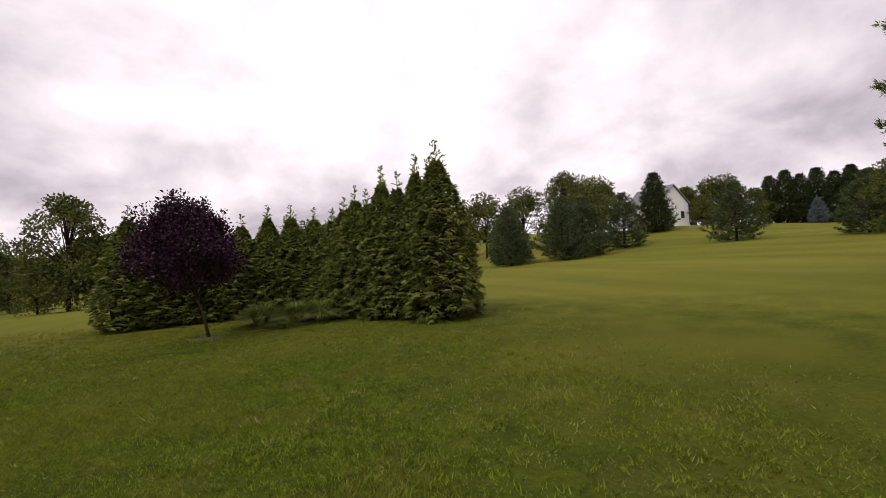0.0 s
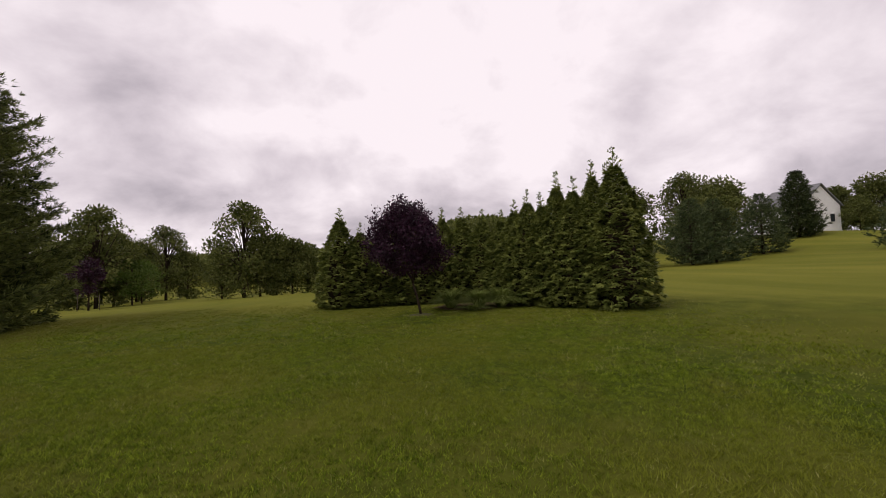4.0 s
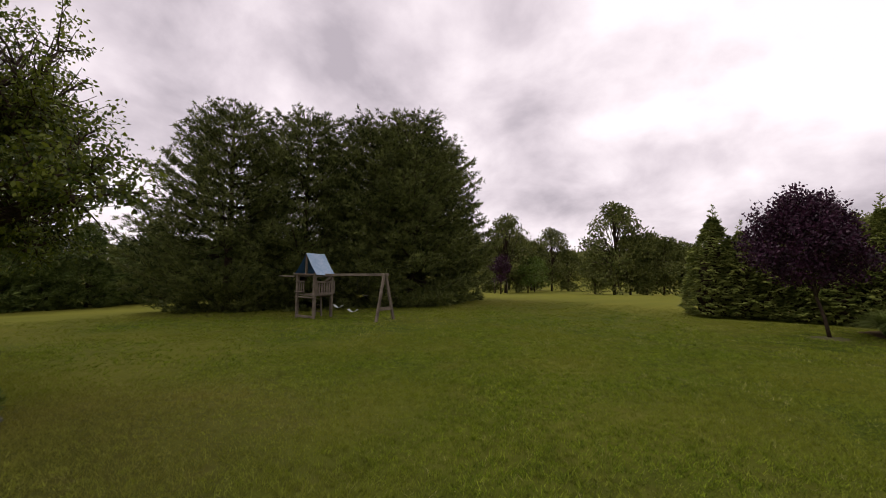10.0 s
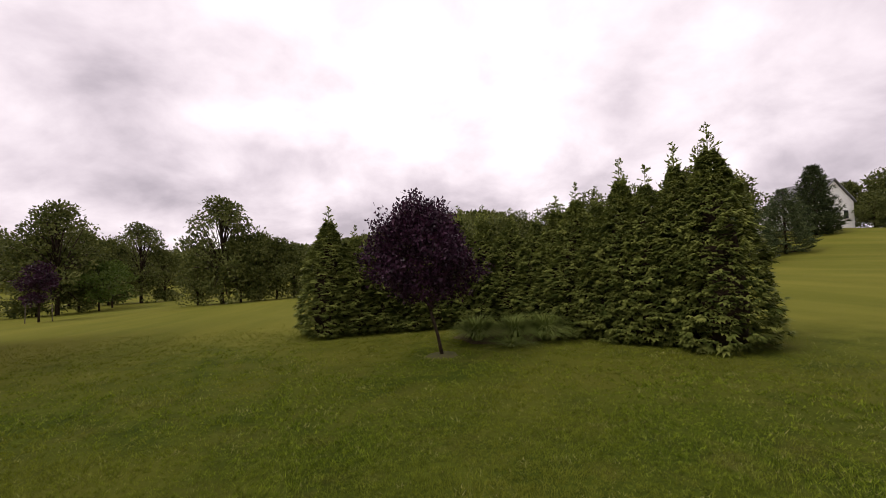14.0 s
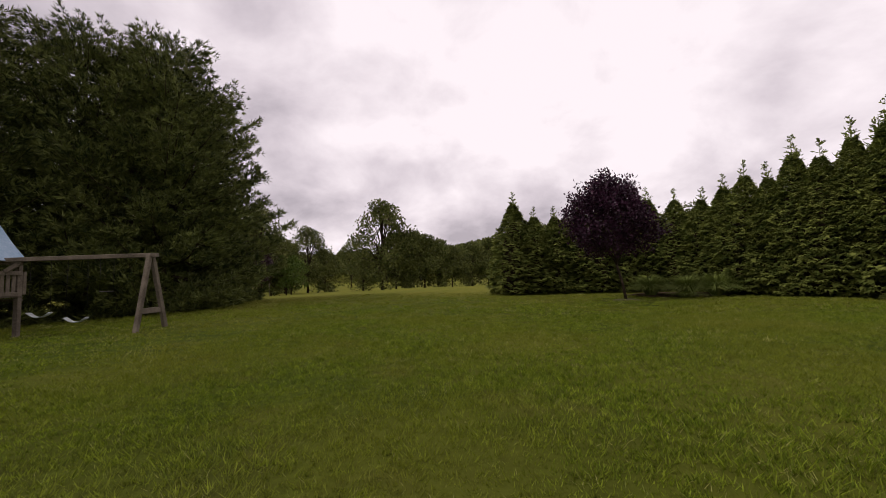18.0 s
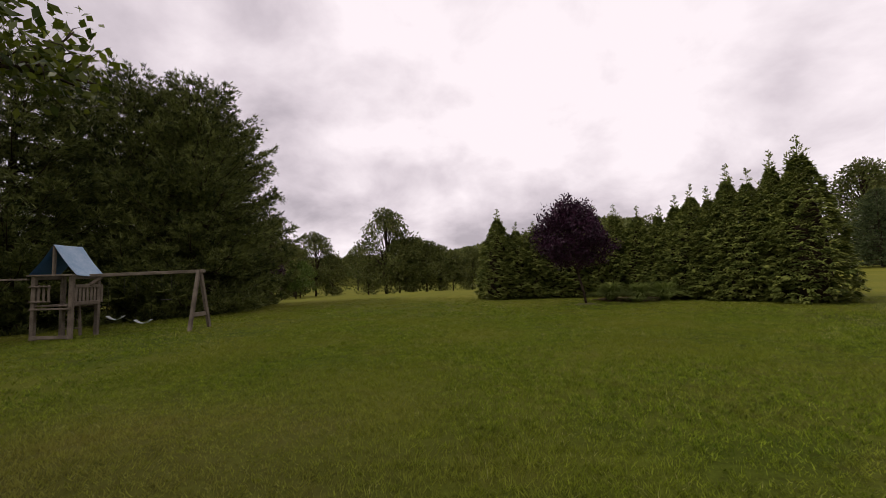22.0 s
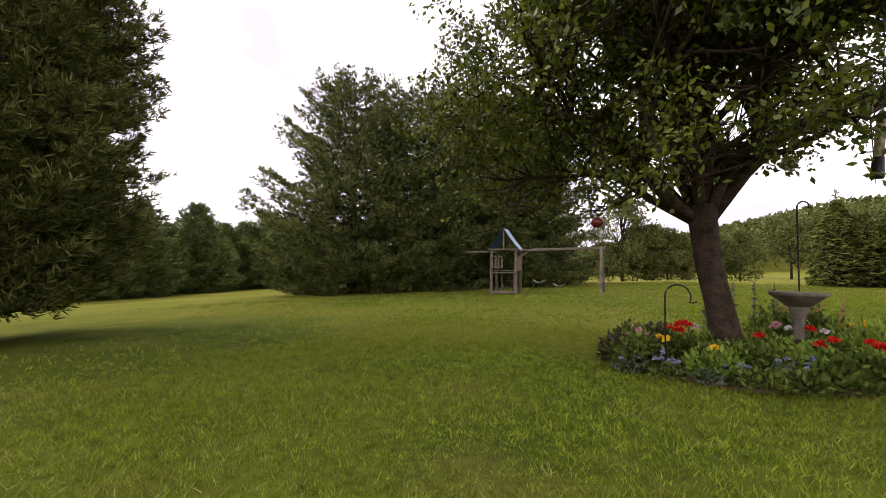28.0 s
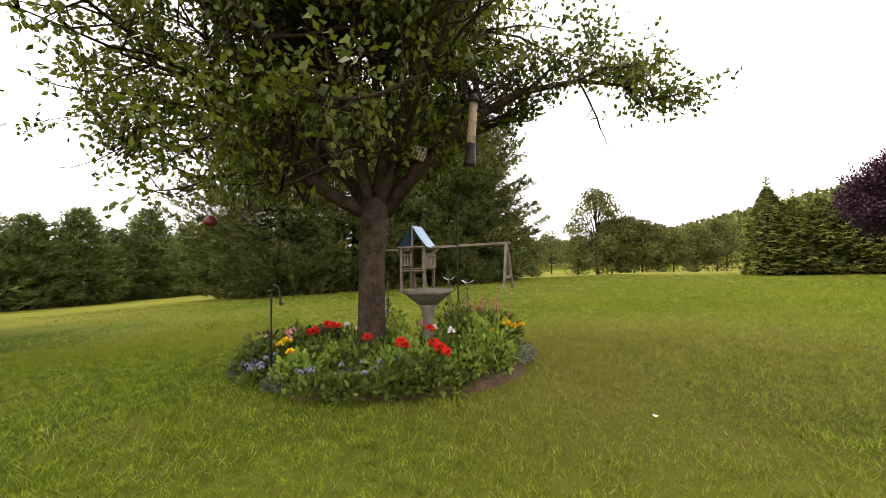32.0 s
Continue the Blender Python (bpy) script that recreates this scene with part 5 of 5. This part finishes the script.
# -- hanging feeders --
def feeder():
    x, y, z0, z1 = -2.43, 0.55, 1.53, 2.13
    t = thing("tube_feeder", pose(x, y, z0, 0, 5, 0), "long seed tube bird feeder hanging from a pear branch", "bird feeder")
    hgt = z1 - z0
    part("tube", spin([(0.0, 0.04), (0.036, 0.04), (0.036, hgt - 0.06), (0.0, hgt - 0.06)], 18), FEEDERTUBE, t)
    part("base", spin([(0, 0), (0.046, 0), (0.05, 0.02), (0.04, 0.19), (0, 0.19)], 18), IRON, t, "dark metal base")
    part("cap", spin([(0, hgt - 0.07), (0.052, hgt - 0.07), (0.048, hgt - 0.04), (0.02, hgt), (0, hgt)], 18), IRON, t, "dark metal cap")
    for z in (0.24, 0.36, 0.46):
        part("perch", tube([(-0.085, 0, z), (0.085, 0, z)], [0.006, 0.006], 5), IRON, t)
    part("wire", tube([(0, 0, hgt), (-0.03, 0, hgt + 0.75)], [0.004, 0.004], 4), IRON, t)
    x, y, z = -3.02, 0.63, 1.76
    s = thing("suet_feeder", pose(x, y, z, 8, 20, 30), "small suet block in a wire cage hanging from a branch", "bird feeder")
    part("suet_block", beam_between((0, 0, -0.065), (0, 0, 0.065), 0.13, 0.045, 0.006), SUET, s)
    for i in range(5):
        k = -0.06 + i * 0.03
        part("cage_wire", tube([(k, -0.028, -0.07), (k, -0.028, 0.07)], [0.0025] * 2, 4), IRON, s)
        part("cage_wire", tube([(-0.07, -0.03, k), (0.07, -0.03, k)], [0.0025] * 2, 4), IRON, s)
    part("wire", tube([(0, 0, 0.065), (-0.05, 0, 0.55)], [0.003] * 2, 4), IRON, s)
    x, y, z = -4.60, -0.45, 1.14
    r = thing("hummingbird_feeder", pose(x, y, z) @ Matrix.Scale(0.8, 4), "round red hummingbird feeder under a low branch", "bird feeder")
    part("bulb", spin([(0, -0.06), (0.045, -0.055), (0.075, -0.02), (0.08, 0.01), (0.055, 0.05), (0.02, 0.075), (0, 0.08)], 18), REDPLASTIC, r)
    part("wire", tube([(0, 0, 0.07), (0.0, 0, 0.6)], [0.003] * 2, 4), IRON, r)


feeder()

# -- pale fallen leaf on the lawn --
fl = thing("fallen_leaf", pose(-1.09, 0.4, on(-1.09, 0.4, 0.035), 12, 8, 30) @ Matrix.Scale(0.24, 4), "single pale fallen leaf lying on the lawn", "leaf")
bmf = bmesh.new()
ov = [bmf.verts.new((0.08 * math.cos(a), 0.055 * math.sin(a) * (1 - 0.3 * math.cos(a)), 0.012 * math.cos(2 * a))) for a in np.linspace(0, 6.28, 13)[:-1]]
cv, cu = bmf.verts.new((0, 0, 0.004)), bmf.verts.new((0, 0, -0.004))
for i in range(12):
    bmf.faces.new((cv, ov[i], ov[(i + 1) % 12]))
    bmf.faces.new((cu, ov[(i + 1) % 12], ov[i]))
part("blade", bmf, WHITE, fl)


# ---- grass and woods too many to count ----
def grass_field(n, x0, x1, y0, y1, length, width, keep=None, seed=3, fade=3.5, tuft=0.03, lie=0.9):
    """Blades of mown grass in small tufts, each tuft leaning its own way."""
    r = np.random.default_rng(seed)
    k = 8
    c = n // k
    cx, cy, ca = x0 + (x1 - x0) * r.random(c), y0 + (y1 - y0) * r.random(c), r.random(c) * 6.28
    tall = 0.55 + 0.75 * r.random(c)
    x = np.repeat(cx, k) + r.normal(size=c * k) * tuft
    y = np.repeat(cy, k) + r.normal(size=c * k) * tuft
    ok = in_bed(x, y) > 0.98
    edge = np.minimum(np.minimum(x - x0, x1 - x), np.minimum(y - y0, y1 - y))
    ok &= r.random(c * k) < np.clip(edge / fade, 0, 1)
    if keep is not None:
        ok &= keep(x, y)
    x, y, a, tall = x[ok], y[ok], np.repeat(ca, k)[ok], np.repeat(tall, k)[ok]
    m = len(x)
    patch = 0.85 + 0.25 * np.sin(x * 1.7 + np.sin(y * 1.3)) * np.sin(y * 1.9 + 1)
    a = a + r.normal(size=m) * 0.9
    ln = length * (0.6 + 0.6 * r.random(m)) * patch * tall
    lean = np.stack([np.cos(a), np.sin(a), 0 * a], -1) * (lie * (0.3 + 0.9 * r.random(m)))[:, None]
    b = r.random(m) * 6.28
    side = np.stack([np.cos(b), np.sin(b), 0 * b], -1)
    p = np.stack([x, y, gh(x, y) - 0.006], -1)
    w = (width * (0.7 + 0.6 * r.random(m)))[:, None]
    tip = p + (np.array([0, 0, 0.7]) + lean * 0.8) * ln[:, None]
    v = np.stack([p - side * w / 2, p + side * w / 2, tip], 1).reshape(-1, 3)
    return v, np.arange(3 * m).reshape(-1, 3)


def yard_rest(x, y):
    """The yard outside the two stretches that the flight passes close above."""
    return ~((x > -8) & (x < 3.5) & (y > -7) & (y < 1.7)) & ~((x > -3.5) & (x < 8) & (y > 2.3) & (y < 12))


near = new("grass", fast_mesh("grass", *merge([grass_field(700000, -9, 5.5, -8, 3.0, 0.064, 0.0070, None, 21, 1.2), grass_field(480000, -4.5, 9, 1.4, 13, 0.070, 0.0095, None, 9, 1.2), grass_field(260000, -11, 14, -8, 17, 0.082, 0.017, yard_rest, 3)]), BLADE))
tagged(near, "short mown lawn grass, green with straw-coloured blades", "grass", kind="stuff")
STRAW = material("straw_blade", (0.20, 0.23, 0.05), (0.37, 0.36, 0.12), 0.6, 0.6, 0, 10, island=True, translucent=0.25)
flecks = new("dry_grass", fast_mesh("dry_grass", *merge([grass_field(110000, -12, 14, -9, 15, 0.062, 0.0062, None, 31, 3.5, 0.06, 1.3), grass_field(40000, -18, 15, -6, 24, 0.08, 0.018, lambda x, y: (y > 8) | (x > 9), 33, 5.0, 0.08)]), STRAW))
tagged(flecks, "scattered pale dry grass blades through the lawn", "grass", kind="stuff")
wide = new("grass", fast_mesh("grass", *grass_field(260000, -20, 16, 0, 25, 0.080, 0.022, lambda x, y: ~((x > -8) & (x < 10) & (y > -5) & (y < 13)) & (x < 13 - 0.15 * y), 5, 5.0, 0.05), BLADE))
tagged(wide, "mown lawn grass farther across the yard", "grass", kind="stuff")

m = 9000
az = -1.35 + 2.6 * rng.random(m)
dist = 205 + 190 * rng.random(m)
fx, fy = np.sin(az) * dist, np.cos(az) * dist
ok = fx < 95
fx, fy = fx[ok], fy[ok]
m = len(fx)
wp, wd = [], []
for k in range(7):
    o = unit(rng.normal(size=(m, 3)))
    o[:, 2] = np.abs(o[:, 2])
    wp.append(np.stack([fx, fy, gh(fx, fy) + 3 + 5 * rng.random(m)], -1) + o * (3.2, 3.2, 3.0))
    wd.append(o)
wv, wf = diamonds(np.concatenate(wp), np.concatenate(wd) + rng.normal(size=(7 * m, 3)) * 0.6, 3.0, 2.2, 0.1)
woods = new("far_woods", fast_mesh("far_woods", wv, wf, BROAD))
tagged(woods, "distant woodland covering the ridge", "woods", kind="stuff")
